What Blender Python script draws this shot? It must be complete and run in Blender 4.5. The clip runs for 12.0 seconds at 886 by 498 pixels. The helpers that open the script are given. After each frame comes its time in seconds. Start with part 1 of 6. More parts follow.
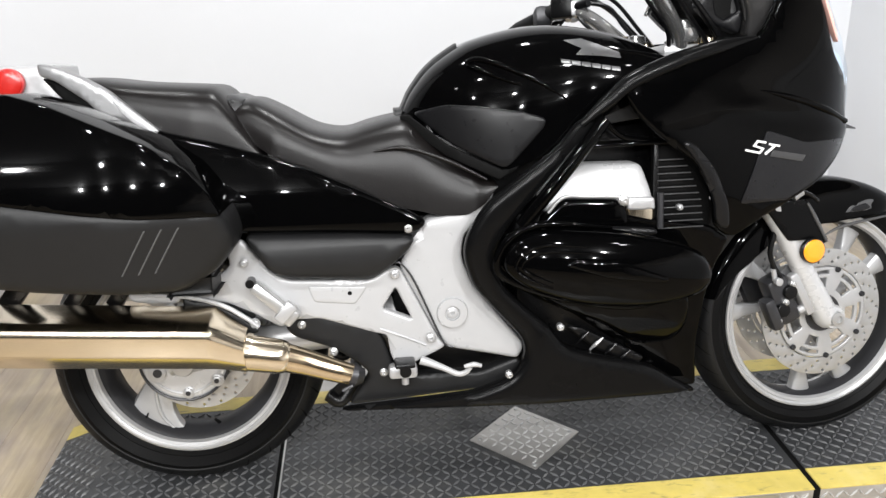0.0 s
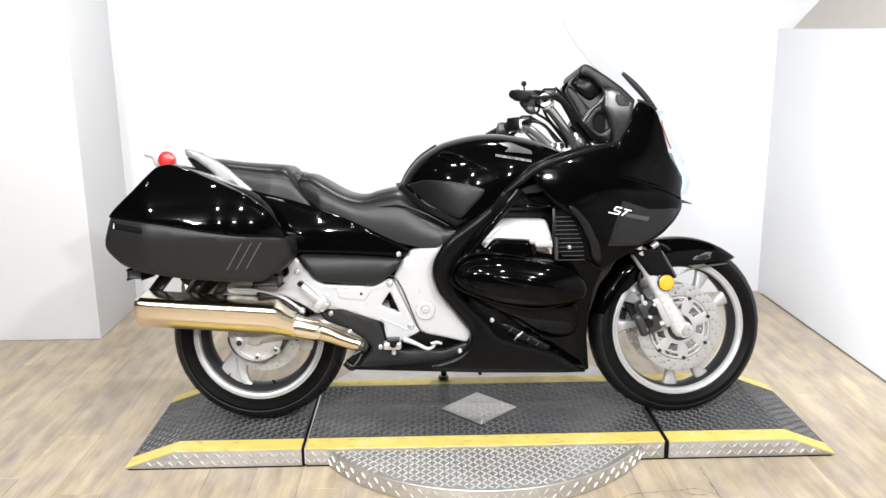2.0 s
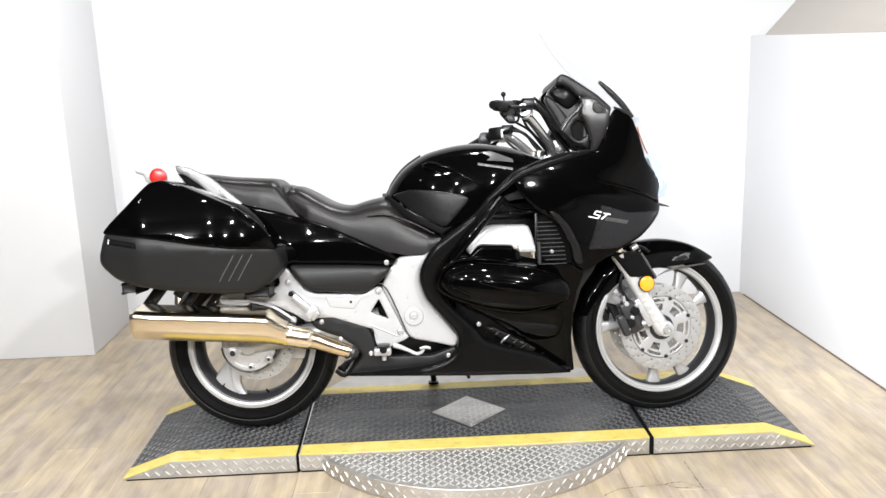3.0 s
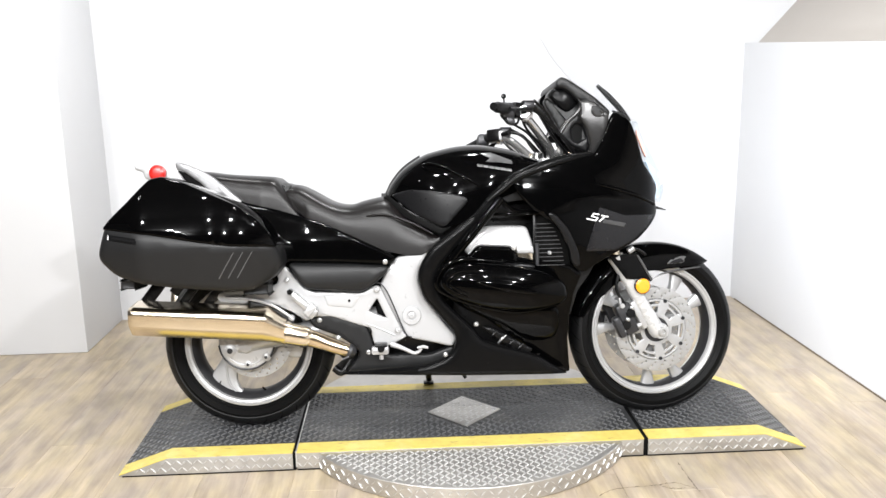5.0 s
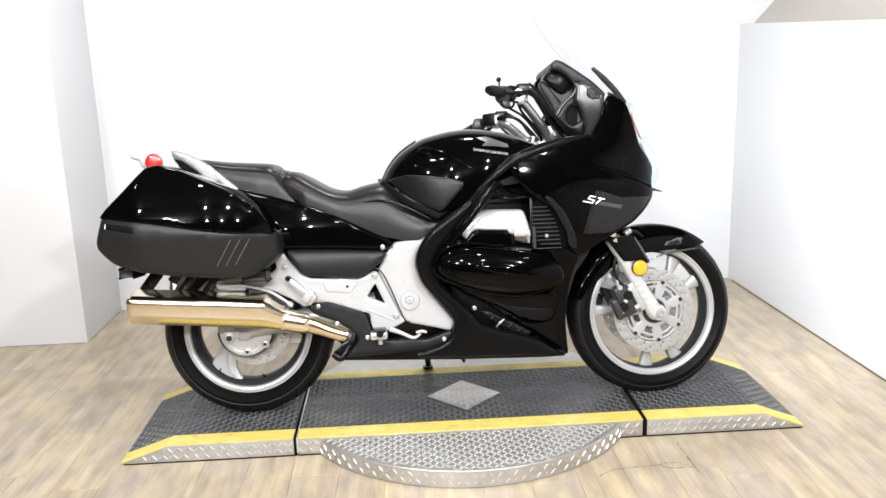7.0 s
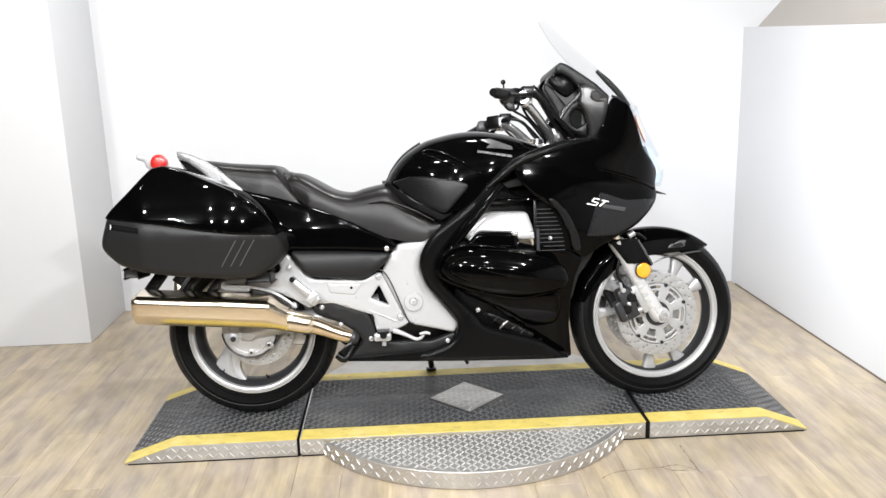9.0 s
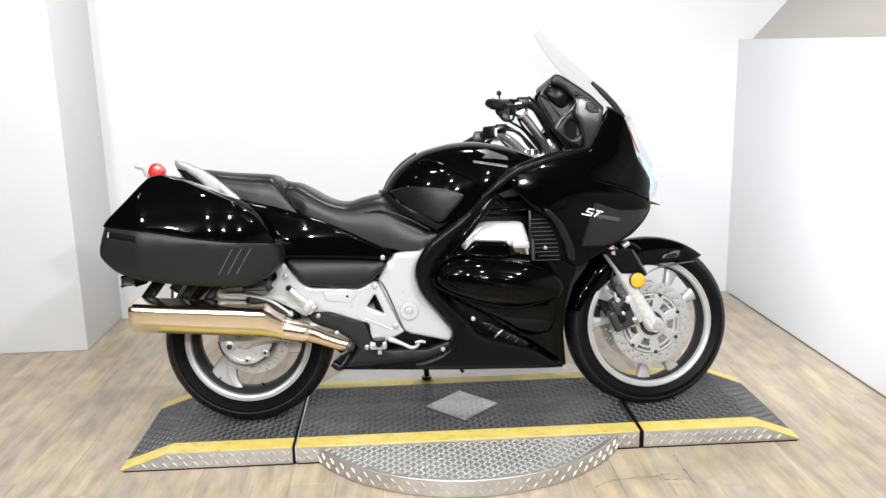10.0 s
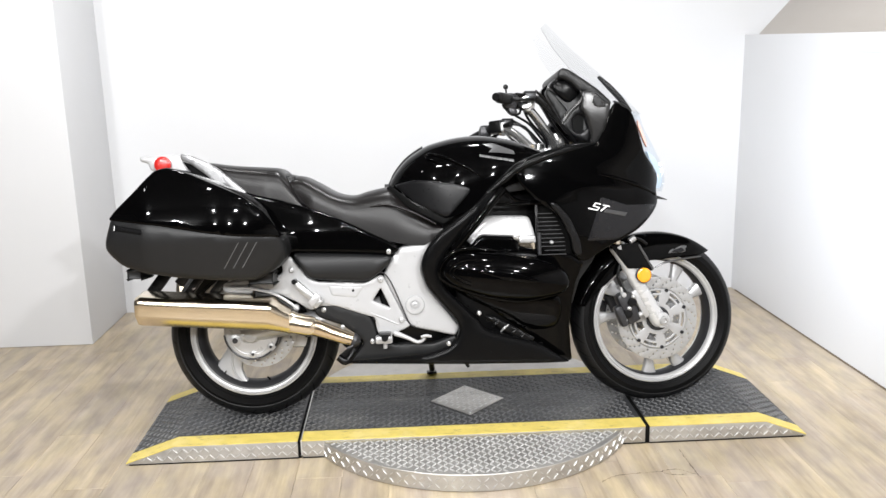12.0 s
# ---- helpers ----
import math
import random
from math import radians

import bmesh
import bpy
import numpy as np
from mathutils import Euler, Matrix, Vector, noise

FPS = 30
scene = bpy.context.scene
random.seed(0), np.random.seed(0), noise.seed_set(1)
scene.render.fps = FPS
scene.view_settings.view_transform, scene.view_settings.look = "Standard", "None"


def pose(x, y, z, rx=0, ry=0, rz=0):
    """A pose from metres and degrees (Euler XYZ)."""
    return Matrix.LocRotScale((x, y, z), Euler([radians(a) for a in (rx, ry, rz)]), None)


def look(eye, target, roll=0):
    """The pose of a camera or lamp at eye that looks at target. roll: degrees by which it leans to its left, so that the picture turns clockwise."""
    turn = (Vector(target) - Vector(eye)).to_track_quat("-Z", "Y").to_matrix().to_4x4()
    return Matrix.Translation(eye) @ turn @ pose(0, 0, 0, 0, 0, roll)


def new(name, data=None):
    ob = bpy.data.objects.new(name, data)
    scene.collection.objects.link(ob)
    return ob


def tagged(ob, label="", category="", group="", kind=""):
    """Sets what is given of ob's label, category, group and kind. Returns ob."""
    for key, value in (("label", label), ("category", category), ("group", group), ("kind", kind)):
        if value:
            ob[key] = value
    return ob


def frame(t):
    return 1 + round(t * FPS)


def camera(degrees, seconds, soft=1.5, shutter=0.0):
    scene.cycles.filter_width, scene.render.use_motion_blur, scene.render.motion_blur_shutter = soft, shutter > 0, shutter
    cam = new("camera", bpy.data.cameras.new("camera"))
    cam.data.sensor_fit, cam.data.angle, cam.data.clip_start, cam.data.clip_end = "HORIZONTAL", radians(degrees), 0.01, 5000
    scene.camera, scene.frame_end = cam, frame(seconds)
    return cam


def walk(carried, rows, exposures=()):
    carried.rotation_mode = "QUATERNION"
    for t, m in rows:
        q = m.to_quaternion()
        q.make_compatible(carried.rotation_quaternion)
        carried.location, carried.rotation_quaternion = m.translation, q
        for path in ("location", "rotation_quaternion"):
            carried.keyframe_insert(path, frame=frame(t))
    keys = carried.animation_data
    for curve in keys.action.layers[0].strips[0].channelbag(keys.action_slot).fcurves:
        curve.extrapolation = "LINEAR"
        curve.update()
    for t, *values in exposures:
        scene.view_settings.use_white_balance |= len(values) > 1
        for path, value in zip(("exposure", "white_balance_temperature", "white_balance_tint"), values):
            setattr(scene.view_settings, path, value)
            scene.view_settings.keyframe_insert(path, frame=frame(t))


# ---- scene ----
cam = camera(55.3, 12.0)
PATH = [
    (0, (0.255, -1.474, 1.253), (0.414, 0.377, 0.54), -1.69),
    (0.5, (0.36, -1.819, 1.287), (0.414, 0.072, 0.637), -0.19),
    (1, (0.35, -2.16, 1.313), (0.435, -0.229, 0.8), 0.0),
    (1.5, (0.319, -2.401, 1.344), (0.4, -0.459, 0.87), -0.2),
    (2, (0.422, -2.548, 1.347), (0.456, -0.604, 0.876), -0.7),
    (2.5, (0.489, -2.625, 1.347), (0.535, -0.676, 0.899), -1.4),
    (3, (0.429, -2.632, 1.349), (0.49, -0.683, 0.906), -2.0),
    (3.2, (0.422, -2.63, 1.353), (0.496, -0.68, 0.916), -1.8),
    (5, (0.389, -2.648, 1.344), (0.481, -0.698, 0.907), -1.1),
    (5.5, (0.384, -2.65, 1.342), (0.473, -0.701, 0.902), -1.2),
    (6, (0.389, -2.654, 1.343), (0.476, -0.707, 0.891), -1.3),
    (6.5, (0.392, -2.658, 1.339), (0.493, -0.711, 0.893), -1.6),
    (7, (0.393, -2.655, 1.334), (0.487, -0.712, 0.869), -1.9),
    (9, (0.387, -2.662, 1.333), (0.476, -0.717, 0.874), -1.7),
    (9.5, (0.389, -2.671, 1.334), (0.479, -0.722, 0.891), -1.6),
    (10, (0.392, -2.681, 1.339), (0.488, -0.732, 0.9), -1.4),
    (10.5, (0.386, -2.687, 1.337), (0.483, -0.737, 0.901), -1.1),
    (11, (0.377, -2.688, 1.337), (0.469, -0.739, 0.897), -1.0),
    (11.5, (0.383, -2.685, 1.335), (0.474, -0.738, 0.887), -1.3),
    (12, (0.381, -2.677, 1.329), (0.47, -0.729, 0.883), -1.3),
]
EXPOSURES = [(0, -0.38), (0.6, -0.27), (1.0, -0.24), (1.5, -0.16), (2.5, -0.10), (5.0, -0.07), (7.0, -0.11), (9.0, -0.24), (12.0, -0.30)]
walk(cam, [(t, look(eye, target, roll)) for t, eye, target, roll in PATH], EXPOSURES)

# ---- light ----
world = bpy.data.worlds.new("world")
scene.world = world
world.use_nodes = True
world.node_tree.nodes["Background"].inputs[0].default_value = (0.9, 0.95, 1.0, 1)
world.node_tree.nodes["Background"].inputs[1].default_value = 0.3

LAMP_W = 31.0


def ceiling_lamp(x, y, power=1.0, radius=0.055, aim=None):
    d = bpy.data.lights.new("unseen_ceiling_spot", "AREA")
    d.shape, d.size, d.energy = "DISK", radius * 2, LAMP_W * power
    d.color = (0.985, 0.988, 0.99)
    ob = new("unseen_ceiling_spot", d)
    ob.matrix_world = look((x, y, 2.66), aim) if aim else pose(x, y, 2.66)
    return ob


for lx, power in zip((-1.6, -0.5, 0.6, 1.7), (0.12, 0.72, 0.86, 0.26)):
    ceiling_lamp(lx, -1.0, power)
for lx, power in zip((-1.6, -0.5, 0.6), (0.85, 1.05, 0.95)):
    ceiling_lamp(lx, -2.6, power, aim=(lx * 0.7, 0.6, 0.5))
# Unseen lamp added to brighten the side of the wall corner.
ceiling_lamp(1.7, -2.6, 2.4, aim=(-1.1, 1.5, 0.8))
# Unseen row added as low fill on the bike and lower walls.
for lx, power in zip((-1.6, -0.5, 0.6, 1.7), (3.0, 2.1, 1.7, 1.25)):
    ceiling_lamp(lx, -4.4, power, aim=(lx * 0.8, 0.6, 0.5))
for lx, power in ((-0.5, 0.36), (0.5, 0.84), (1.5, 0.30)):
    ceiling_lamp(lx, 0.75, power)

head = bpy.data.lights.new("headlight_beam", "SPOT")
head.energy, head.spot_size, head.spot_blend, head.shadow_soft_size = 54.0, radians(150), 1.0, 0.04
head.color = (0.86, 0.92, 1.0)
beam = new("headlight_beam", head)
beam.matrix_world = look((1.37, 0.37, 0.88), (2.26, 0.83, 0.67))


# ---- materials ----
def mat(name, col, rough=0.5, metal=0.0, var=0.12, scale=18.0, bump=0.0, bump_scale=120.0, coat=0.0, rvar=0.08, **more):
    m = bpy.data.materials.new(name)
    m.use_nodes = True
    n, k = m.node_tree.nodes, m.node_tree.links
    b = n["Principled BSDF"]
    tc = n.new("ShaderNodeTexCoord")
    big = n.new("ShaderNodeTexNoise")
    big.inputs["Scale"].default_value, big.inputs["Detail"].default_value = scale, 5
    k.new(tc.outputs["Object"], big.inputs["Vector"])
    mix = n.new("ShaderNodeMix")
    mix.data_type = "RGBA"
    mix.inputs[6].default_value = (*[c * (1 - var) for c in col], 1)
    mix.inputs[7].default_value = (*[min(1, c * (1 + var)) for c in col], 1)
    k.new(big.outputs["Fac"], mix.inputs[0])
    k.new(mix.outputs[2], b.inputs["Base Color"])
    fine = n.new("ShaderNodeTexNoise")
    fine.inputs["Scale"].default_value, fine.inputs["Detail"].default_value = scale * 3.7, 6
    k.new(tc.outputs["Object"], fine.inputs["Vector"])
    mr = n.new("ShaderNodeMapRange")
    mr.inputs[3].default_value, mr.inputs[4].default_value = max(0.01, rough - rvar), min(1, rough + rvar)
    k.new(fine.outputs["Fac"], mr.inputs[0])
    k.new(mr.outputs[0], b.inputs["Roughness"])
    b.inputs["Metallic"].default_value = metal
    b.inputs["Coat Weight"].default_value = coat
    b.inputs["Coat Roughness"].default_value = 0.03
    if bump:
        bt = n.new("ShaderNodeTexNoise")
        bt.inputs["Scale"].default_value, bt.inputs["Detail"].default_value = bump_scale, 4
        k.new(tc.outputs["Object"], bt.inputs["Vector"])
        bp = n.new("ShaderNodeBump")
        bp.inputs["Strength"].default_value, bp.inputs["Distance"].default_value = bump, 0.002
        k.new(bt.outputs["Fac"], bp.inputs["Height"])
        k.new(bp.outputs["Normal"], b.inputs["Normal"])
    for key, v in more.items():
        b.inputs[key.replace("_", " ")].default_value = v
    return m


def worn(m, col, scale, lo, hi, amount=1.0, stretch=(1, 1, 1)):
    """Lays patches of dirt or wear of their own shape over a material's colour."""
    n, k = m.node_tree.nodes, m.node_tree.links
    b = n["Principled BSDF"]
    base = b.inputs["Base Color"].links[0].from_socket
    geo, mp, no = n.new("ShaderNodeNewGeometry"), n.new("ShaderNodeMapping"), n.new("ShaderNodeTexNoise")
    mp.inputs["Scale"].default_value = stretch
    no.inputs["Scale"].default_value, no.inputs["Detail"].default_value, no.inputs["Roughness"].default_value = scale, 8, 0.68
    k.new(geo.outputs["Position"], mp.inputs["Vector"])
    k.new(mp.outputs[0], no.inputs["Vector"])
    mr = n.new("ShaderNodeMapRange")
    mr.inputs[1].default_value, mr.inputs[2].default_value = lo, hi
    mr.inputs[3].default_value, mr.inputs[4].default_value = 0.0, amount
    k.new(no.outputs["Fac"], mr.inputs[0])
    mx = n.new("ShaderNodeMix")
    mx.data_type = "RGBA"
    k.new(mr.outputs[0], mx.inputs[0])
    k.new(base, mx.inputs[6])
    mx.inputs[7].default_value = (*col, 1)
    k.new(mx.outputs[2], b.inputs["Base Color"])
    return m


def wood_mat():
    m = bpy.data.materials.new("oak_plank")
    m.use_nodes = True
    n, k = m.node_tree.nodes, m.node_tree.links
    b = n["Principled BSDF"]
    tc, oi = n.new("ShaderNodeTexCoord"), n.new("ShaderNodeObjectInfo")
    off = n.new("ShaderNodeVectorMath")
    off.operation = "MULTIPLY_ADD"
    comb = n.new("ShaderNodeCombineXYZ")
    for i in range(3):
        k.new(oi.outputs["Random"], comb.inputs[i])
    k.new(comb.outputs[0], off.inputs[0])
    off.inputs[1].default_value = (31, 57, 17)
    k.new(tc.outputs["Object"], off.inputs[2])
    mp = n.new("ShaderNodeMapping")
    mp.inputs["Scale"].default_value = (17, 1.1, 8)
    k.new(off.outputs[0], mp.inputs["Vector"])
    g = n.new("ShaderNodeTexNoise")
    g.inputs["Scale"].default_value, g.inputs["Detail"].default_value, g.inputs["Distortion"].default_value = 1.0, 8, 0.6
    k.new(mp.outputs[0], g.inputs["Vector"])
    blot = n.new("ShaderNodeTexNoise")
    blot.inputs["Scale"].default_value, blot.inputs["Detail"].default_value = 3.0, 4
    k.new(off.outputs[0], blot.inputs["Vector"])
    r = n.new("ShaderNodeValToRGB")
    e = r.color_ramp.elements
    e[0].position, e[0].color = 0.36, (0.300, 0.252, 0.190, 1)
    e[1].position, e[1].color = 0.64, (0.50, 0.438, 0.345, 1)
    mid = e.new(0.5)
    mid.color = (0.41, 0.352, 0.270, 1)
    gmap = n.new("ShaderNodeMapping")
    gmap.inputs["Scale"].default_value = (75, 3.5, 20)
    k.new(off.outputs[0], gmap.inputs["Vector"])
    g2 = n.new("ShaderNodeTexNoise")
    g2.inputs["Scale"].default_value, g2.inputs["Detail"].default_value, g2.inputs["Roughness"].default_value = 1.0, 6, 0.7
    k.new(gmap.outputs[0], g2.inputs["Vector"])
    avg = n.new("ShaderNodeMix")
    avg.inputs[0].default_value = 0.42
    k.new(g.outputs["Fac"], avg.inputs[2])
    k.new(g2.outputs["Fac"], avg.inputs[3])
    k.new(avg.outputs[0], r.inputs[0])
    tone = n.new("ShaderNodeMix")
    tone.data_type, tone.blend_type = "RGBA", "MIX"
    k.new(r.outputs[0], tone.inputs[6])
    tone.inputs[7].default_value = (0.355, 0.322, 0.275, 1)
    mul = n.new("ShaderNodeMath")
    mul.operation = "MULTIPLY"
    k.new(oi.outputs["Random"], mul.inputs[0])
    k.new(blot.outputs["Fac"], mul.inputs[1])
    k.new(mul.outputs[0], tone.inputs[0])
    mot = n.new("ShaderNodeTexNoise")
    mot.inputs["Scale"].default_value, mot.inputs["Detail"].default_value = 1.0, 7
    stretch = n.new("ShaderNodeMapping")
    stretch.inputs["Scale"].default_value = (19, 6, 8)
    geo = n.new("ShaderNodeNewGeometry")
    k.new(geo.outputs["Position"], stretch.inputs["Vector"])
    k.new(stretch.outputs[0], mot.inputs["Vector"])
    ramp = n.new("ShaderNodeValToRGB")
    ramp.color_ramp.elements[0].position, ramp.color_ramp.elements[0].color = 0.33, (0.74, 0.74, 0.76, 1)
    ramp.color_ramp.elements[1].position, ramp.color_ramp.elements[1].color = 0.60, (1.0, 0.985, 0.955, 1)
    k.new(mot.outputs["Fac"], ramp.inputs[0])
    mm = n.new("ShaderNodeMix")
    mm.data_type, mm.blend_type = "RGBA", "MULTIPLY"
    mm.inputs[0].default_value = 1.0
    k.new(tone.outputs[2], mm.inputs[6])
    k.new(ramp.outputs[0], mm.inputs[7])
    hue = n.new("ShaderNodeTexNoise")
    hue.inputs["Scale"].default_value, hue.inputs["Detail"].default_value, hue.inputs["Roughness"].default_value = 1.0, 5, 0.65
    wide = n.new("ShaderNodeMapping")
    wide.inputs["Scale"].default_value, wide.inputs["Location"].default_value = (8.5, 3.4, 8), (3.1, 7.7, 0)
    k.new(geo.outputs["Position"], wide.inputs["Vector"])
    k.new(wide.outputs[0], hue.inputs["Vector"])
    tint = n.new("ShaderNodeValToRGB")
    tint.color_ramp.elements[0].position, tint.color_ramp.elements[0].color = 0.38, (0.93, 0.89, 0.90, 1)
    tint.color_ramp.elements[1].position, tint.color_ramp.elements[1].color = 0.62, (1.05, 1.0, 0.865, 1)
    k.new(hue.outputs["Fac"], tint.inputs[0])
    dye = n.new("ShaderNodeMix")
    dye.data_type, dye.blend_type = "RGBA", "MULTIPLY"
    dye.inputs[0].default_value = 1.0
    k.new(mm.outputs[2], dye.inputs[6])
    k.new(tint.outputs[0], dye.inputs[7])
    k.new(dye.outputs[2], b.inputs["Base Color"])
    mr = n.new("ShaderNodeMapRange")
    mr.inputs[3].default_value, mr.inputs[4].default_value = 0.26, 0.46
    k.new(blot.outputs["Fac"], mr.inputs[0])
    k.new(mr.outputs[0], b.inputs["Roughness"])
    bp = n.new("ShaderNodeBump")
    bp.inputs["Strength"].default_value, bp.inputs["Distance"].default_value = 0.15, 0.002
    k.new(g.outputs["Fac"], bp.inputs["Height"])
    k.new(bp.outputs["Normal"], b.inputs["Normal"])
    return m


def glass_mat(name, col, rough=0.0, gloss=0.05):
    m = bpy.data.materials.new(name)
    m.use_nodes = True
    n, k = m.node_tree.nodes, m.node_tree.links
    out = n["Material Output"]
    n.remove(n["Principled BSDF"])
    t, g, mx = n.new("ShaderNodeBsdfTransparent"), n.new("ShaderNodeBsdfGlossy"), n.new("ShaderNodeMixShader")
    t.inputs[0].default_value = (*col, 1)
    g.inputs["Roughness"].default_value = 0.02 + rough
    mx.inputs[0].default_value = gloss
    k.new(t.outputs[0], mx.inputs[1])
    k.new(g.outputs[0], mx.inputs[2])
    k.new(mx.outputs[0], out.inputs["Surface"])
    return m


def emit_mat(name, col, strength):
    m = mat(name, col, 0.2)
    b = m.node_tree.nodes["Principled BSDF"]
    b.inputs["Emission Color"].default_value = (*col, 1)
    b.inputs["Emission Strength"].default_value = strength
    return m


WALL = mat("white_wall_paint", (0.575, 0.58, 0.595), 0.55, var=0.02, scale=1.5, bump=0.08, bump_scale=160)
# The beige is warm light put into the upper wall's colour.
BEIGE = mat("warm_lit_wall_tone", (0.42, 0.39, 0.36), 0.6, var=0.04, scale=1.5, bump=0.08, bump_scale=160)
BACK = mat("unseen_dark_wall", (0.06, 0.06, 0.062), 0.7, var=0.1, scale=1.5)
CEIL = mat("unseen_dark_ceiling", (0.16, 0.16, 0.163), 0.7, var=0.02, scale=2)
SUBFLOOR = mat("dark_subfloor", (0.12, 0.09, 0.06), 0.7)
WOOD = wood_mat()
RUBBER_MAT = mat("black_rubber_mat", (0.033, 0.034, 0.036), 0.42, var=0.5, scale=4, bump=0.15, bump_scale=300)
YELLOW = mat("yellow_safety_tape", (0.64, 0.51, 0.13), 0.45, var=0.2, scale=26, bump=0.1, bump_scale=90)
# Lighter than the mat for the lugs' wear and their painted-in shine.
RUBBER_LUG = mat("worn_shine_rubber_lug", (0.085, 0.086, 0.089), 0.38, var=0.4, scale=5, bump=0.1, bump_scale=300)
# The slightly warm base holds some of the floor's reflection.
ALU = mat("tread_aluminium", (0.49, 0.475, 0.455), 0.36, 0.75, var=0.25, scale=14, bump=0.05, bump_scale=60, rvar=0.12)
# Lighter than the plate: the bars' caught highlights are in this colour.
LUG = mat("highlit_aluminium_tread", (0.66, 0.655, 0.645), 0.44, 0.7, var=0.12, scale=40, bump=0.05, bump_scale=60)
worn(YELLOW, (0.20, 0.16, 0.07), 22, 0.56, 0.70, 0.75, (1, 3, 1))
worn(YELLOW, (0.70, 0.58, 0.24), 9, 0.52, 0.66, 0.6)
worn(RUBBER_MAT, (0.11, 0.107, 0.10), 3.2, 0.50, 0.72, 0.6, (1, 2.2, 1))
worn(RUBBER_LUG, (0.15, 0.145, 0.135), 3.2, 0.48, 0.70, 0.7, (1, 2.2, 1))
worn(ALU, (0.38, 0.365, 0.34), 16, 0.52, 0.70, 0.55)
DARK_GAP = mat("dark_gap", (0.003, 0.003, 0.003), 0.7, Specular_IOR_Level=0.1)
PAINT = mat("gloss_black_paint", (0.0008, 0.0008, 0.0009), 0.07, var=0.2, scale=6, coat=0.17, rvar=0.02, Specular_IOR_Level=0.03)
MATTE = mat("matte_black_plastic", (0.0088, 0.0089, 0.0094), 0.42, var=0.15, scale=30, bump=0.08, bump_scale=700, Specular_IOR_Level=0.28)
SATIN = mat("satin_grey_panel", (0.006, 0.006, 0.0066), 0.30, var=0.1, scale=20, bump=0.05, bump_scale=500, Specular_IOR_Level=0.2)
VINYL = mat("black_seat_vinyl", (0.0042, 0.0034, 0.0033), 0.33, var=0.25, scale=22, rvar=0.06, bump=0.10, bump_scale=420, Specular_IOR_Level=0.28)
FRAME = mat("silver_frame_paint", (0.40, 0.40, 0.405), 0.30, 0.1, var=0.05, scale=15, bump=0.05, bump_scale=200)
FORK = mat("silver_fork_paint", (0.50, 0.50, 0.505), 0.28, 0.2, var=0.03, rvar=0.03, scale=8)
# Darker silver that holds the grab rail's grey shading in its colour.
RAIL = mat("shaded_silver_rail", (0.25, 0.25, 0.253), 0.32, 0.5, var=0.06, scale=15, bump=0.05, bump_scale=200)
CAST = mat("cast_aluminium", (0.44, 0.44, 0.445), 0.36, 0.45, var=0.1, scale=25, bump=0.1, bump_scale=300)
STEEL = mat("brushed_disc_steel", (0.48, 0.48, 0.48), 0.34, 0.75, var=0.1, scale=40)
# The warm tint puts the floor's reflection into the steel's colour.
CHROME = mat("floor_tinted_steel", (0.76, 0.665, 0.52), 0.16, 1.0, var=0.10, scale=14, rvar=0.04)
BRONZE = mat("heat_tinted_steel", (0.66, 0.54, 0.38), 0.16, 1.0, var=0.15, scale=22)
TYRE = mat("tyre_sidewall_rubber", (0.0038, 0.0038, 0.0040), 0.44, var=0.25, scale=12, bump=0.12, bump_scale=260, Specular_IOR_Level=0.08)
TREAD = mat("tread_rubber", (0.0040, 0.0041, 0.0046), 0.50, var=0.35, scale=16, bump=0.2, bump_scale=200, Specular_IOR_Level=0.3)
INNER = mat("grey_inner_plastic", (0.020, 0.0195, 0.0195), 0.24, var=0.12, scale=22, bump=0.05, bump_scale=500, Specular_IOR_Level=0.45)
# Grey that paints a reflection onto the black lower fairing.
PATCH = mat("reflection_grey_patch", (0.0105, 0.0105, 0.012), 0.25, 0.2, var=0.1, scale=20, coat=0.1, Specular_IOR_Level=0.3)
LAMPLIT = emit_mat("lit_headlamp_reflector", (0.55, 0.66, 0.78), 0.25)
# The rim barrel's shade is put into this dark colour; rivets share it.
RIMDARK = mat("shade_darkened_rim", (0.022, 0.022, 0.024), 0.45, 0.0, var=0.2, scale=20, Specular_IOR_Level=0.2)
SEMI = mat("semi_gloss_black_plastic", (0.0032, 0.0032, 0.0034), 0.24, var=0.15, scale=20, bump=0.04, bump_scale=600, Specular_IOR_Level=0.11)
GREYMETAL = mat("grey_cast_metal", (0.10, 0.10, 0.103), 0.30, 0.5, var=0.06, rvar=0.03, scale=12)
BARALU = mat("polished_cast_aluminium", (0.50, 0.50, 0.50), 0.17, 0.9, var=0.12, scale=30, bump=0.06, bump_scale=200)
CALIPER = mat("dark_grey_anodised_metal", (0.035, 0.035, 0.038), 0.35, 0.4, var=0.2, scale=40, bump=0.1, bump_scale=250)
BLACKMETAL = mat("black_metal", (0.003, 0.003, 0.0033), 0.30, 0.0, var=0.2, scale=30, bump=0.1, bump_scale=200, Specular_IOR_Level=0.25)
AMBER = mat("amber_reflector", (0.90, 0.33, 0.01), 0.18, var=0.08, scale=60, coat=1.0)
RED = mat("red_reflector", (0.42, 0.016, 0.012), 0.22, var=0.1, scale=60, coat=0.4)
REDPAINT = mat("red_plastic", (0.45, 0.03, 0.03), 0.35)
STRIPE = mat("grey_pannier_stripe", (0.13, 0.13, 0.13), 0.4)
GREYBAR = mat("grey_lettering", (0.060, 0.060, 0.062), 0.35, 0.4)
WHITEBAR = mat("white_lettering", (0.85, 0.85, 0.85), 0.35)
TANKBADGE = mat("silver_badge", (0.10, 0.10, 0.102), 0.3, 0.4)
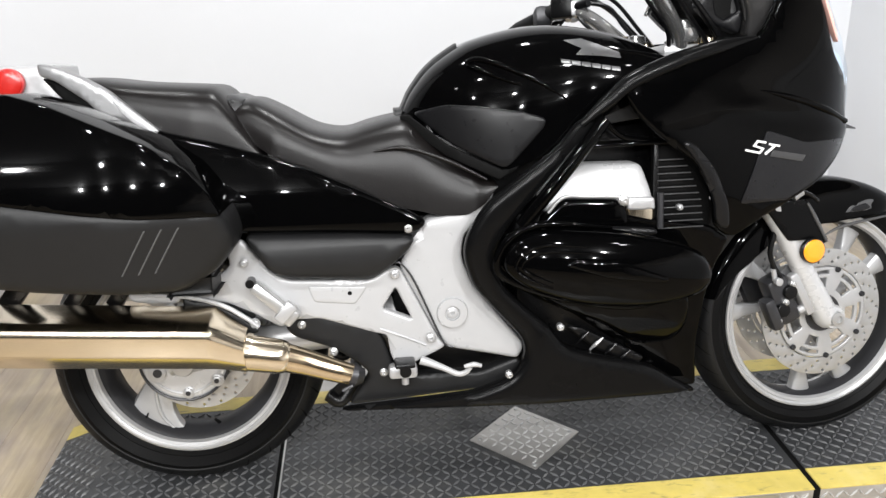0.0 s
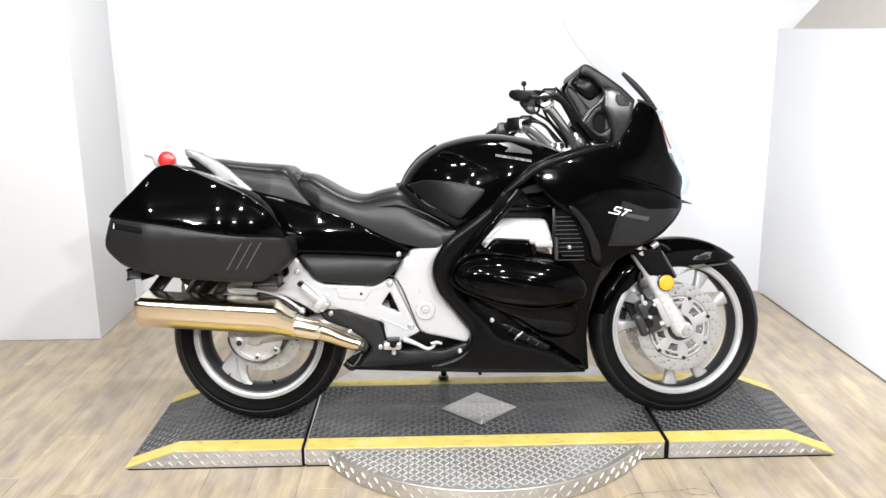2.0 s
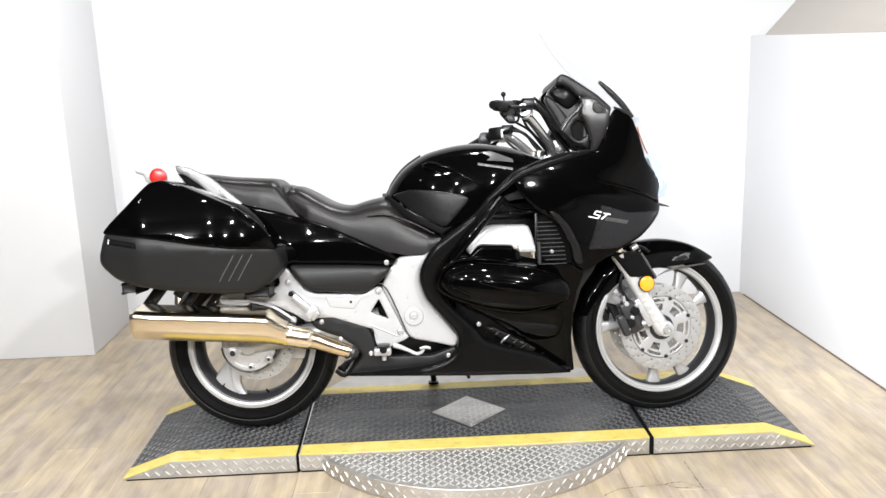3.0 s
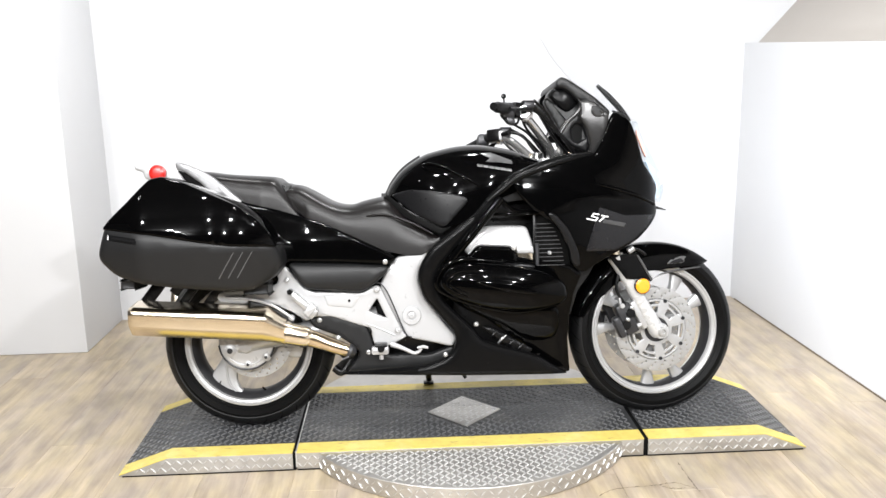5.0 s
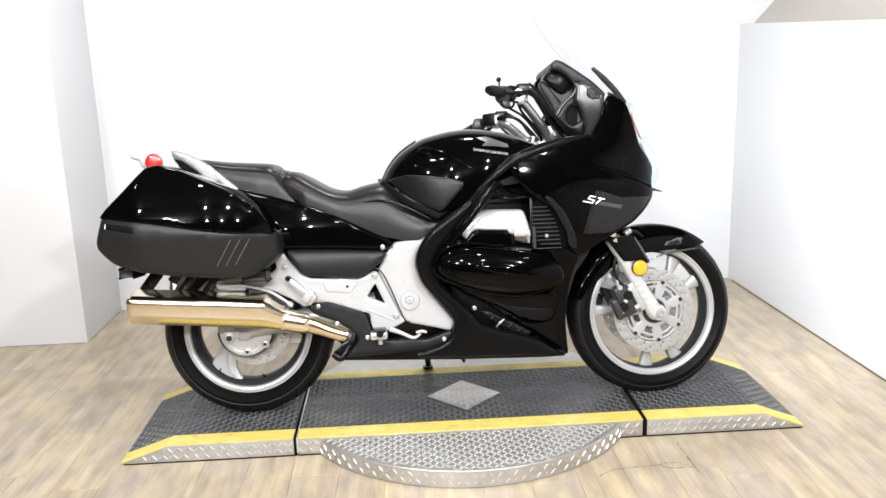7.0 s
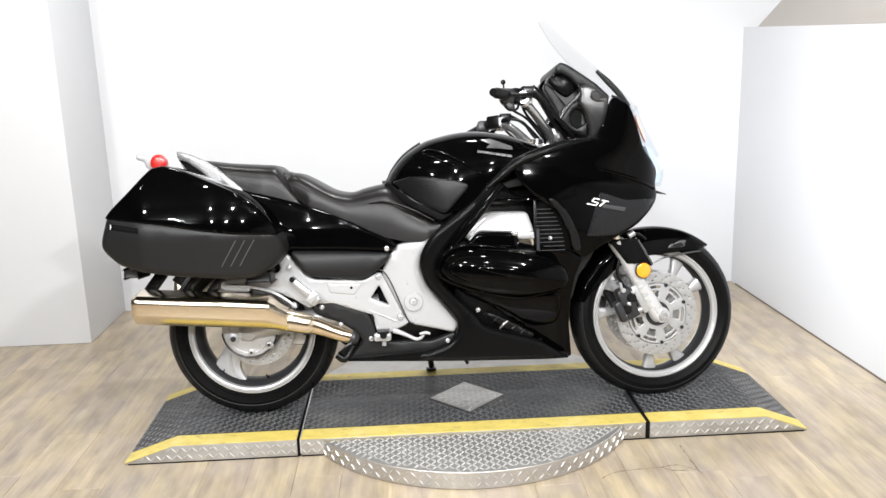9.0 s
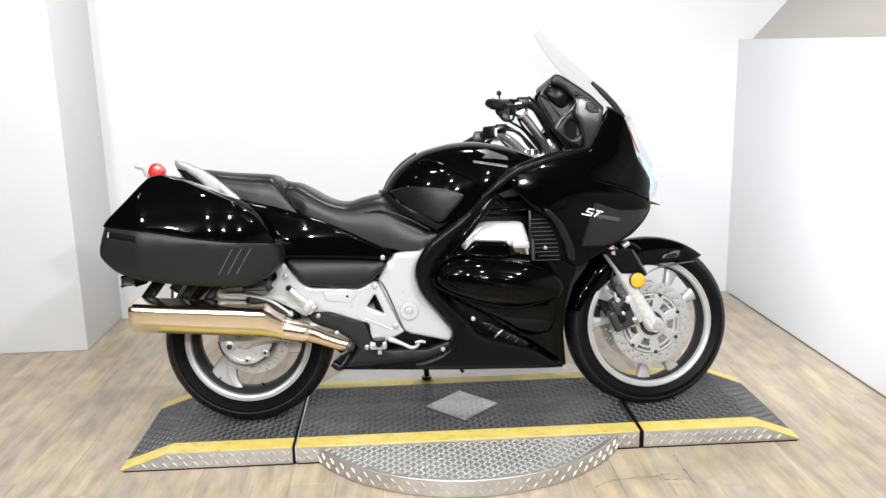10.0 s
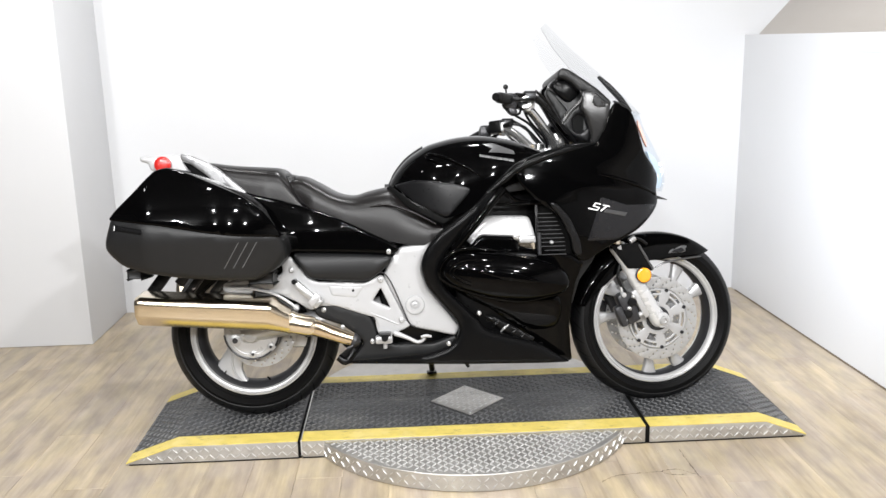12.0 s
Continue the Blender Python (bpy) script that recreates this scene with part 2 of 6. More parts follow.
SCREEN = glass_mat("clear_screen", (0.968, 0.970, 0.972), gloss=0.02)
SMOKE = glass_mat("polished_screen_edge", (0.90, 0.90, 0.905))
LENS = glass_mat("headlamp_glass", (0.92, 0.95, 0.98), gloss=0.12)
HEADGLOW = emit_mat("headlamp_glow", (0.80, 0.90, 1.0), 9.0)
INDICATOR = mat("pale_orange_indicator_lens", (0.78, 0.46, 0.40), 0.2, coat=1.0)


# ---- mesh helpers ----
def mesh_of(bm, name):
    me = bpy.data.meshes.new(name)
    bmesh.ops.recalc_face_normals(bm, faces=bm.faces)
    bm.to_mesh(me)
    bm.free()
    for p in me.polygons:
        p.use_smooth = True
    me.set_sharp_from_angle(angle=radians(38))
    return me


def part(name, bm, material, parent=None, label=""):
    me = mesh_of(bm, name)
    me.materials.append(material)
    ob = new(name, me)
    if parent is not None:
        ob.parent = parent
    if label:
        ob["label"] = label
    return ob


def empty(name, m, label, category):
    ob = new(name)
    ob.matrix_world = m
    return tagged(ob, label, category)


def join(*bms):
    out = bmesh.new()
    for b in bms:
        me = bpy.data.meshes.new("tmp")
        b.to_mesh(me)
        b.free()
        out.from_mesh(me)
        bpy.data.meshes.remove(me)
    return out


def box(x0, x1, y0, y1, z0, z1, bevel=0.0, m=None, seg=2):
    bm = bmesh.new()
    bmesh.ops.create_cube(bm, size=1)
    for v in bm.verts:
        v.co = Vector((x0 + (v.co.x + 0.5) * (x1 - x0), y0 + (v.co.y + 0.5) * (y1 - y0), z0 + (v.co.z + 0.5) * (z1 - z0)))
    if bevel:
        bmesh.ops.bevel(bm, geom=list(bm.edges), offset=bevel, segments=seg, affect="EDGES", profile=0.5)
    if m is not None:
        bm.transform(m)
    return bm


def rounded(pts, r=0.012, n=4):
    """A closed outline with its corners rounded."""
    out, c = [], len(pts)
    for i in range(c):
        p0, p, p1 = Vector(pts[i - 1]), Vector(pts[i]), Vector(pts[(i + 1) % c])
        a = p + (p0 - p) * min(0.5, r / max(1e-6, (p0 - p).length))
        b = p + (p1 - p) * min(0.5, r / max(1e-6, (p1 - p).length))
        for j in range(n + 1):
            t = j / n
            q = a * (1 - t) ** 2 + p * 2 * t * (1 - t) + b * t * t
            if not out or (q - out[-1]).length > 1e-4:
                out.append(q)
    while (out[0] - out[-1]).length < 1e-4:
        out.pop()
    return out


def curve_pts(pts, n=6):
    """Catmull-Rom through open points."""
    v = [Vector(p) for p in pts]
    v = [v[0] * 2 - v[1]] + v + [v[-1] * 2 - v[-2]]
    out = []
    for i in range(1, len(v) - 2):
        a, b, c, d = v[i - 1:i + 3]
        for j in range(n):
            t = j / n
            out.append(0.5 * (2 * b + (c - a) * t + (2 * a - 5 * b + 4 * c - d) * t * t + (3 * b - a - 3 * c + d) * t ** 3))
    out.append(v[-2])
    return out


def resample(pts, step):
    out = []
    for i, p in enumerate(pts):
        q = pts[(i + 1) % len(pts)]
        k = max(1, int((q - p).length / step))
        out += [p + (q - p) * (j / k) for j in range(k)]
    return out


def inside(poly, P):
    """Which of the points lie in the closed outline."""
    a, b = poly, np.roll(poly, -1, 0)
    x, y = P[:, :1], P[:, 1:]
    dy = np.where(a[:, 1] == b[:, 1], 1e-12, b[:, 1] - a[:, 1])
    cross = ((a[:, 1] > y) != (b[:, 1] > y)) & (x < (b[:, 0] - a[:, 0]) * (y - a[:, 1]) / dy + a[:, 0])
    return cross.sum(1) % 2 == 1


def dist(loops, P):
    """Each point's distance from the nearest of the closed outlines."""
    a = np.concatenate(loops)
    d = np.concatenate([np.roll(q, -1, 0) for q in loops]) - a
    dd = np.maximum(1e-12, (d * d).sum(1))
    out = []
    for i in range(0, len(P), 400):
        r = P[i:i + 400, None, :] - a
        t = np.clip((r * d).sum(2) / dd, 0, 1)
        r -= t[:, :, None] * d
        out.append(np.sqrt((r * r).sum(2).min(1)))
    return np.concatenate(out) if out else np.zeros(0)


def panel(outline, half, thick=0.02, r=0.010, step=0.025, holes=(), corner=0.012, side=-1, back=None):
    """A curved sheet over an outline in x and z. half: how far its face stands from the middle plane, a number or a function of x and z.
    thick: its depth inwards, or back: the plane at which its back lies. The rim is rounded by r."""
    from mathutils.geometry import delaunay_2d_cdt
    f = half if callable(half) else (lambda x, z: half)
    loops = [np.array([tuple(p) for p in resample(rounded(outline, corner), step)])]
    loops += [np.array([tuple(p) for p in resample(rounded(h, min(corner, 0.006)), step * 0.6)]) for h in holes]
    main = loops[0]
    lo, hi = main.min(0), main.max(0)
    gx, gz = np.meshgrid(np.arange(lo[0] + step / 2, hi[0], step), np.arange(lo[1] + step / 2, hi[1], step))
    grid = np.stack([gx.ravel(), gz.ravel()], 1)
    grid = grid[inside(main, grid)]
    free = [grid[dist(loops, grid) > max(r * 1.35, step * 0.45)]]
    for k in (0.12, 0.45, 1.0):
        ring = []
        for lp in loops:
            d = np.roll(lp, -1, 0) - np.roll(lp, 1, 0)
            d /= np.maximum(1e-9, np.hypot(*d.T))[:, None]
            nrm = np.stack([-d[:, 1], d[:, 0]], 1)
            ring += [lp + nrm * r * k, lp - nrm * r * k]
        c = np.concatenate(ring)
        c = c[inside(main, c)]
        free.append(c[dist(loops, c) > r * k * 0.93])
    P = np.concatenate(free)
    ok = inside(main, P)
    for h in loops[1:]:
        ok &= ~inside(h, P)
    P = P[ok]
    verts, edges = [], []
    for lp in loops:
        o = len(verts)
        verts += [Vector(p) for p in lp]
        edges += [(o + i, o + (i + 1) % len(lp)) for i in range(len(lp))]
    verts += [Vector(p) for p in P]
    V, _, T, *_ = delaunay_2d_cdt(verts, edges, [], 0, 1e-5)
    V = np.array([tuple(v) for v in V])
    cen = np.array([V[list(t)].mean(0) for t in T])
    ok = inside(main, cen)
    for h in loops[1:]:
        ok &= ~inside(h, cen)
    T = [t for t, o in zip(T, ok) if o]
    d = dist(loops, V)
    u = 1 - np.clip(d / r, 0, 1)
    drop = r * (1 - np.sqrt(np.maximum(0, 1 - u * u)))
    bm = bmesh.new()
    H = np.array([f(x, z) for x, z in V])
    front = [bm.verts.new((x, side * (h - q), z)) for (x, z), h, q in zip(V, H, drop)]
    rear = [bm.verts.new((x, side * (back if back is not None else h - thick), z)) for (x, z), h in zip(V, H)]
    count = {}
    for t in T:
        bm.faces.new([front[i] for i in t])
        bm.faces.new([rear[i] for i in reversed(t)])
        for i in range(3):
            a, b = t[i], t[(i + 1) % 3]
            count.setdefault((min(a, b), max(a, b)), []).append((a, b))
    for e, uses in count.items():
        if len(uses) == 1:
            a, b = uses[0]
            bm.faces.new((front[b], front[a], rear[a], rear[b]))
    loose = [v for v in bm.verts if not v.link_faces]
    bmesh.ops.delete(bm, geom=loose, context="VERTS")
    return bm


def loft(rings, cap=True):
    bm = bmesh.new()
    rows = [[bm.verts.new(p) for p in ring] for ring in rings]
    n = len(rows[0])
    for a, b in zip(rows, rows[1:]):
        for i in range(n):
            bm.faces.new((a[i], a[(i + 1) % n], b[(i + 1) % n], b[i]))
    if cap:
        bm.faces.new(list(reversed(rows[0])))
        bm.faces.new(rows[-1])
    bmesh.ops.remove_doubles(bm, verts=bm.verts, dist=1e-5)
    return bm


def tube(pts, radius, n=12, smooth=6, flat=1.0):
    """A round bar along points; radius: a number or one for each point. flat squeezes it along its second axis."""
    radii = radius if isinstance(radius, (list, tuple)) else [radius] * len(pts)
    path = curve_pts(list(pts), smooth) if smooth > 1 else [Vector(p) for p in pts]
    rr = np.interp(np.linspace(0, len(pts) - 1, len(path)), range(len(pts)), radii)
    rings, ref = [], None
    for i, p in enumerate(path):
        d = (path[min(i + 1, len(path) - 1)] - path[max(i - 1, 0)]).normalized()
        ref = d.orthogonal() if ref is None else (ref - d * ref.dot(d))
        ref.normalize()
        w = d.cross(ref)
        rings.append([p + (ref * math.cos(a) + w * math.sin(a) * flat) * rr[i] for a in (2 * math.pi * j / n for j in range(n))])
    return loft(rings)


def lathe(profile, x=0, z=0, y=0, seg=64, closed=True):
    """Turns a profile of (radius, y) round an axle that runs along y."""
    bm = bmesh.new()
    rows = [[bm.verts.new((x + r * math.cos(2 * math.pi * i / seg), y + v, z + r * math.sin(2 * math.pi * i / seg))) for i in range(seg)] for r, v in profile]
    pairs = list(zip(rows, rows[1:])) + ([(rows[-1], rows[0])] if closed else [])
    for a, b in pairs:
        for i in range(seg):
            bm.faces.new((a[i], a[(i + 1) % seg], b[(i + 1) % seg], b[i]))
    bmesh.ops.remove_doubles(bm, verts=bm.verts, dist=1e-6)
    return bm


def disc(x, z, y, r, depth, seg=24, dome=0.3):
    """A round boss whose face is towards -y."""
    return lathe([(0.0001, depth / 2), (r, depth / 2), (r, -depth / 2 + r * dome * 0.3), (r * 0.92, -depth / 2), (r * 0.5, -depth / 2 - depth * 0.05), (0.0001, -depth / 2 - depth * 0.06)], x, z, y, seg, closed=False)


def bolt_mesh(x, z, y, r=0.008):
    """A domed bolt head with a socket, facing -y."""
    return lathe([(0.0001, 0.012), (r * 1.25, 0.012), (r * 1.25, 0), (r, -0.001), (r * 0.95, -0.005), (r * 0.55, -0.0065), (r * 0.45, -0.0065), (r * 0.4, -0.002), (0.0001, -0.002)], x, z, y, 16, closed=False)


def interp(x, xs, ys):
    return float(np.interp(x, xs, ys))


def smooth_profile(pts, n=8):
    c = curve_pts(pts, n)
    c.sort(key=lambda p: p[0])
    return [p[0] for p in c], [p[1] for p in c]


def body_loft(x0, x1, top, bottom, width, px=0.75, pz=0.7, steps=40, n=24, y0=0.0):
    """A cushion- or tank-like body between two side profiles, of the given half width along x."""
    rings = []
    for i in range(steps + 1):
        u = i / steps
        x = x0 + (x1 - x0) * (0.5 - 0.5 * math.cos(math.pi * u))
        t, b, w = top(x), bottom(x), width(x)
        t = max(t, b + 0.002)
        ring = []
        for j in range(n + 1):
            a = math.pi * j / n
            c, s = math.cos(a), math.sin(a)
            ring.append((x, y0 - w * math.copysign(abs(c) ** px, c), b + (t - b) * s ** pz))
        for j in range(1, 5):
            ring.append((x, y0 + w * (1 - 2 * j / 5) * 0.999, b))
        rings.append(ring)
    return loft(rings)


# ---- setting ----
def moved_prism(profile, x0, x1, m):
    """A profile in y and z, swept along x."""
    bm = bmesh.new()
    a = [bm.verts.new((x0, y, z)) for y, z in profile]
    b = [bm.verts.new((x1, y, z)) for y, z in profile]
    bm.faces.new(a)
    bm.faces.new(b[::-1])
    for i in range(len(a)):
        k = (i + 1) % len(a)
        bm.faces.new((a[i], b[i], b[k], a[k]))
    bmesh.ops.recalc_face_normals(bm, faces=bm.faces)
    bm.transform(m)
    return bm


def solid(name, bm, material):
    return tagged(part(name, bm, material), kind="structure")


solid("wall_north", box(-1.35, 2.9, -0.1, 0.0, 0, 2.8, m=pose(0, 1.952, 0, 0, 0, 1.37)), WALL)["label"] = "plain white painted back wall"
solid("wall_pillar", box(-4.2, -1.145, 1.30, 2.1, 0, 2.8, 0.006), WALL)["label"] = "white painted wall corner beside the back wall"
EAST = pose(2.263, 0.392, 0, 0, 0, 1.03)
rake = math.tan(radians(0.95))
solid("wall_east", moved_prism([(-5.6, 0), (1.9, 0), (1.9, 1.402 + 0.42 * rake), (-5.6, 1.402 - 7.08 * rake)], 0.0, 0.11, EAST), WALL)["label"] = "white half-height wall"
solid("ledge_trim", moved_prism([(-5.5, 1.327 - 6.98 * rake), (0.42, 1.327 - 1.06 * rake), (0.42, 1.4015 - 1.06 * rake), (-5.5, 1.4015 - 6.98 * rake)], -0.005, 0.02, EAST), WALL)["label"] = "white ledge strip along the half-height wall's top"
slope = moved_prism([(2.30, 1.20), (2.42, 1.20), (2.42, 1.39), (3.72, 2.80), (3.60, 2.80), (2.30, 1.39)], -2.1, 5.2, pose(0, 0, 0, 0, 0, -90))
solid("wall_sloped_upper", slope, BEIGE)["label"] = "sloping upper wall above the ledge, warm light painted in as beige"
# Unseen walls and ceiling, added to shape bounce and keep reflections dark.
solid("unseen_wall_west", box(-4.3, -4.2, -5.2, 2.1, 0, 2.8), BACK)
solid("unseen_wall_south", box(-4.3, 3.7, -5.3, -5.2, 0, 2.8), BACK)
solid("ceiling", box(-4.3, 3.75, -5.3, 2.1, 2.8, 2.9), CEIL)
floor = solid("floor", box(-4.3, 2.3, -5.3, 2.1, -0.05, -0.004), SUBFLOOR)
floor["label"] = "oak-look plank floor in mixed tan tones"

# Dark strip set proud of the wall to paint its shadow gap.
solid("wall_foot_shadow", moved_prism([(-5.5, 0.0006), (1.45, 0.0006), (1.45, 0.0050), (-5.5, 0.0050)], -0.006, 0.004, EAST), SUBFLOOR)["label"] = "thin dark strip painting the shadow gap at the wall's foot"


# ---- display platform ----
TOP = 0.0615


def lug(bm, x, y, z, turn, nx, ny, length=0.0262, w=0.0074, h=0.0034):
    """One raised tread bar on a face with axes nx and ny."""
    up = nx.cross(ny)
    c, s = math.cos(turn), math.sin(turn)
    a, b = nx * c + ny * s, ny * c - nx * s
    o = Vector((x, y, z))
    base = [o + a * length / 2, o + b * w / 2, o - a * length / 2, o - b * w / 2]
    vb = [bm.verts.new(p) for p in base]
    vt = [bm.verts.new(o + (p - o) * 0.55 + up * h) for p in base]
    bm.faces.new(vt)
    for i in range(4):
        bm.faces.new((vb[i], vb[(i + 1) % 4], vt[(i + 1) % 4], vt[i]))


def tread(origin, nx, ny, wide, deep, keep=lambda p: True, pitch=0.0205, rise=None, **k):
    """A field of crossed tread bars over a rectangle."""
    bm = bmesh.new()
    nx, ny = Vector(nx), Vector(ny)
    for i in range(int(wide / pitch)):
        for j in range(int(deep / (rise or pitch))):
            p = Vector(origin) + nx * (i + 0.5) * pitch + ny * (j + 0.5) * (rise or pitch)
            if keep(p):
                lug(bm, *p, radians(45 if (i + j) % 2 else -45), nx, ny, **k)
    return bm


def prism(profile, y0, y1, bevel=0.0):
    bm = bmesh.new()
    a = [bm.verts.new((x, y0, z)) for x, z in profile]
    b = [bm.verts.new((x, y1, z)) for x, z in profile]
    bm.faces.new(a)
    bm.faces.new(list(reversed(b)))
    for i in range(len(a)):
        bm.faces.new((a[i], b[i], b[(i + 1) % len(a)], a[(i + 1) % len(a)]))
    if bevel:
        bmesh.ops.bevel(bm, geom=list(bm.edges), offset=bevel, segments=2, affect="EDGES", profile=0.5)
    return bm


Y0, Y1 = 0.0, 0.578
SIDE = 0.072


def platform_piece(name, label, x0, x1, tip=None):
    """A piece of the platform: a plate body, a rubber mat, two yellow strips and tread on the front face. tip: x of a ramp's foot."""
    t = empty(name, pose(0, 0, 0), label, "platform")
    left = tip is not None and tip < x0
    if tip is None:
        prof = [(x0, 0.001), (x1, 0.001), (x1, TOP), (x0, TOP)]
    elif left:
        prof = [(tip, 0.001), (x1, 0.001), (x1, TOP), (x0, TOP), (tip, 0.006)]
    else:
        prof = [(x0, 0.001), (tip, 0.001), (tip, 0.006), (x1, TOP), (x0, TOP)]
    part("body", prism(prof, Y0, Y1, 0.002), ALU, t, "aluminium tread-plate body")
    # Dark strip drawn in for the shadow line along the platform's foot.
    part("base_shadow_strip", box((min(x0, tip) + 0.01) if left else x0, (x1 if left or tip is None else tip - 0.01), Y0 - 0.0015, Y0 + 0.02, 0.0004, 0.0042), DARK_GAP, t, "thin dark strip painting the shadow line under the platform")
    top_line = [(x0, TOP), (x1, TOP)] if tip is None else ([(tip, 0.006), (x0, TOP), (x1, TOP)] if left else [(x0, TOP), (x1, TOP), (tip, 0.006)])

    def layer(y0, y1, h, lift=0.0005):
        up = [(x, z + lift + h) for x, z in top_line]
        dn = [(x, z + lift) for x, z in reversed(top_line)]
        return prism(up + dn, y0, y1)
    mat_ob = part("rubber_mat", layer(Y0 + SIDE, Y1 - SIDE + 0.01, 0.003), RUBBER_MAT, t, "black rubber mat with raised tread")
    part("yellow_strip", layer(Y0 - 0.001, Y0 + SIDE - 0.0005, 0.0035), YELLOW, t, "yellow safety tape")
    part("yellow_strip", layer(Y1 - SIDE + 0.0105, Y1 + 0.001, 0.0035), YELLOW, t, "yellow safety tape")
    span = x1 - x0
    tr = [tread((x0, Y0 + SIDE + 0.003, TOP + 0.0035), (1, 0, 0), (0, 1, 0), span, Y1 - Y0 - 2 * SIDE + 0.004, keep=lambda p: not in_plate(p))]
    if tip is not None:
        run = Vector((x0 - tip, 0, TOP - 0.006)) if left else Vector((tip - x1, 0, 0.006 - TOP))
        o = (tip, Y0 + SIDE + 0.003, 0.0095) if left else (x1, Y0 + SIDE + 0.003, TOP + 0.0035)
        tr.append(tread(o, run.normalized(), (0, 1, 0), run.length, Y1 - Y0 - 2 * SIDE + 0.004))
    tagged(part("tread", join(*tr), RUBBER_LUG, mat_ob), kind="stuff")
    a, b = (min(x0, tip), x1) if left else (x0, max(x1, tip or x1))

    def under(p):
        z = np.interp(p.x, [q[0] for q in top_line], [q[1] for q in top_line])
        return p.z < z - 0.006
    tagged(part("face_tread", tread((a, Y0 - 0.0003, 0.008), (1, 0, 0), (0, 0, 1), b - a, TOP - 0.006, keep=under, pitch=0.0175, rise=0.025, length=0.0250, w=0.0046, h=0.0040), LUG, t), kind="stuff")
    return t


PLATE_C = Vector((0.595, 0.287, 0))


def in_plate(p):
    d = p - PLATE_C
    return abs(d.x) / 0.136 + abs(d.y) / 0.138 < 1.06


joint_l = part("seam_left", box(-0.0058, 0.0035, Y0 - 0.0005, Y1, 0.001, TOP + 0.0015), DARK_GAP)
platform_mid = platform_piece("platform_middle", "black rubber-topped display platform middle section with yellow edges", 0.008, 1.191)
joint_l.name, joint_l.parent = "seam", platform_mid
part("seam_edge", box(0.0037, 0.0078, Y0 + 0.001, Y1 - 0.001, 0.01, TOP + 0.0040), LUG, platform_mid, "thin bright metal edge")
part("seam", box(1.1915, 1.2055, Y0 - 0.0005, Y1, 0.001, TOP + 0.0015), DARK_GAP, platform_mid, "dark joint between the platform sections")
platform_piece("platform_ramp", "platform end ramp with black tread mat and yellow edges", -0.42, -0.006, -0.585)
platform_piece("platform_ramp", "platform end ramp with black tread mat and yellow edges", 1.206, 1.616, 1.762)

plate = empty("tread_plate", pose(PLATE_C.x, PLATE_C.y, TOP + 0.004), "square aluminium tread plate screwed onto the rubber mat", "metal plate")
bm = bmesh.new()
for z in (0.0, 0.003):
    bm.faces.new([bm.verts.new((x, y, z)) for x, y in ((-0.136, 0), (0, -0.138), (0.136, 0), (0, 0.138))])
bm.verts.ensure_lookup_table()
for i in range(4):
    bm.faces.new([bm.verts[j] for j in (i, (i + 1) % 4, 4 + (i + 1) % 4, 4 + i)])
part("sheet", bm, ALU, plate)
tagged(part("tread", tread((-0.13, -0.14, 0.003), (1, 0, 0), (0, 1, 0), 0.26, 0.28, keep=lambda p: abs(p.x) / 0.136 + abs(p.y) / 0.138 < 0.9, h=0.0018), LUG, plate), kind="stuff")
for sx, sy in ((-0.112, 0), (0.112, 0), (0, -0.122), (0, 0.122)):
    b = lathe([(0.0001, 0), (0.006, 0), (0.005, 0.003), (0.0001, 0.004)], seg=12, closed=False)
    b.transform(pose(sx, sy, 0.003, 90))
    part("screw", b, STEEL, plate)

table = empty("turntable", pose(0.598, 0.328, 0), "round aluminium tread-plate turntable under the platform", "turntable")
TR = 0.612
b = lathe([(0.0001, 0.0590), (TR - 0.002, 0.0590), (TR, 0.057), (TR, 0.003), (0.0001, 0.003)], seg=160, closed=False)
b.transform(pose(0, 0, 0, 90) @ Matrix.Scale(-1, 4, (0, 1, 0)))
for v in b.verts:
    v.co.z = abs(v.co.z)
part("disc", b, ALU, table)
tagged(part("tread", tread((-0.62, -0.62, 0.0592), (1, 0, 0), (0, 1, 0), 1.24, 0.29, keep=lambda p: p.x ** 2 + p.y ** 2 < 0.598 ** 2 and p.y < -0.333, pitch=0.0185, length=0.0245, w=0.0045), LUG, table), kind="stuff")
rim = bmesh.new()
for i in range(75):
    a = math.pi + math.pi * i / 75
    for j in range(2):
        n = Vector((math.cos(a), math.sin(a), 0))
        lug(rim, n.x * (TR + 0.0002), n.y * (TR + 0.0002), 0.018 + j * 0.023, radians(45 if (i + j) % 2 else -45), Vector((-n.y, n.x, 0)), Vector((0, 0, 1)), length=0.0245, w=0.0042)
tagged(part("rim_tread", rim, LUG, table), kind="stuff")


def floor_crack(name, pts):
    """A hairline crack in the floor covering."""
    r = random.Random(len(pts))
    p = [q + Vector((r.uniform(-1, 1), r.uniform(-1, 1), 0)) * 0.0022 for q in curve_pts([(x, y, 0.0007) for x, y in pts], 10)]
    b = bmesh.new()
    prev = None
    for i, q in enumerate(p):
        w = 0.0021 * r.random() ** 1.5 + 0.0003
        d = (p[min(i + 1, len(p) - 1)] - p[max(i - 1, 0)]).normalized()
        n = Vector((-d.y, d.x, 0)) * w
        pair = [b.verts.new(q - n), b.verts.new(q + n)]
        if prev:
            b.faces.new((prev[0], prev[1], pair[1], pair[0]))
        prev = pair
    ob = part(name, b, SUBFLOOR, floor)
    return ob


floor_crack("crack", [(1.293, -0.056), (1.292, -0.137), (1.294, -0.214), (1.297, -0.263)])
floor_crack("crack", [(1.185, -0.203), (1.200, -0.222), (1.235, -0.232), (1.262, -0.228)])
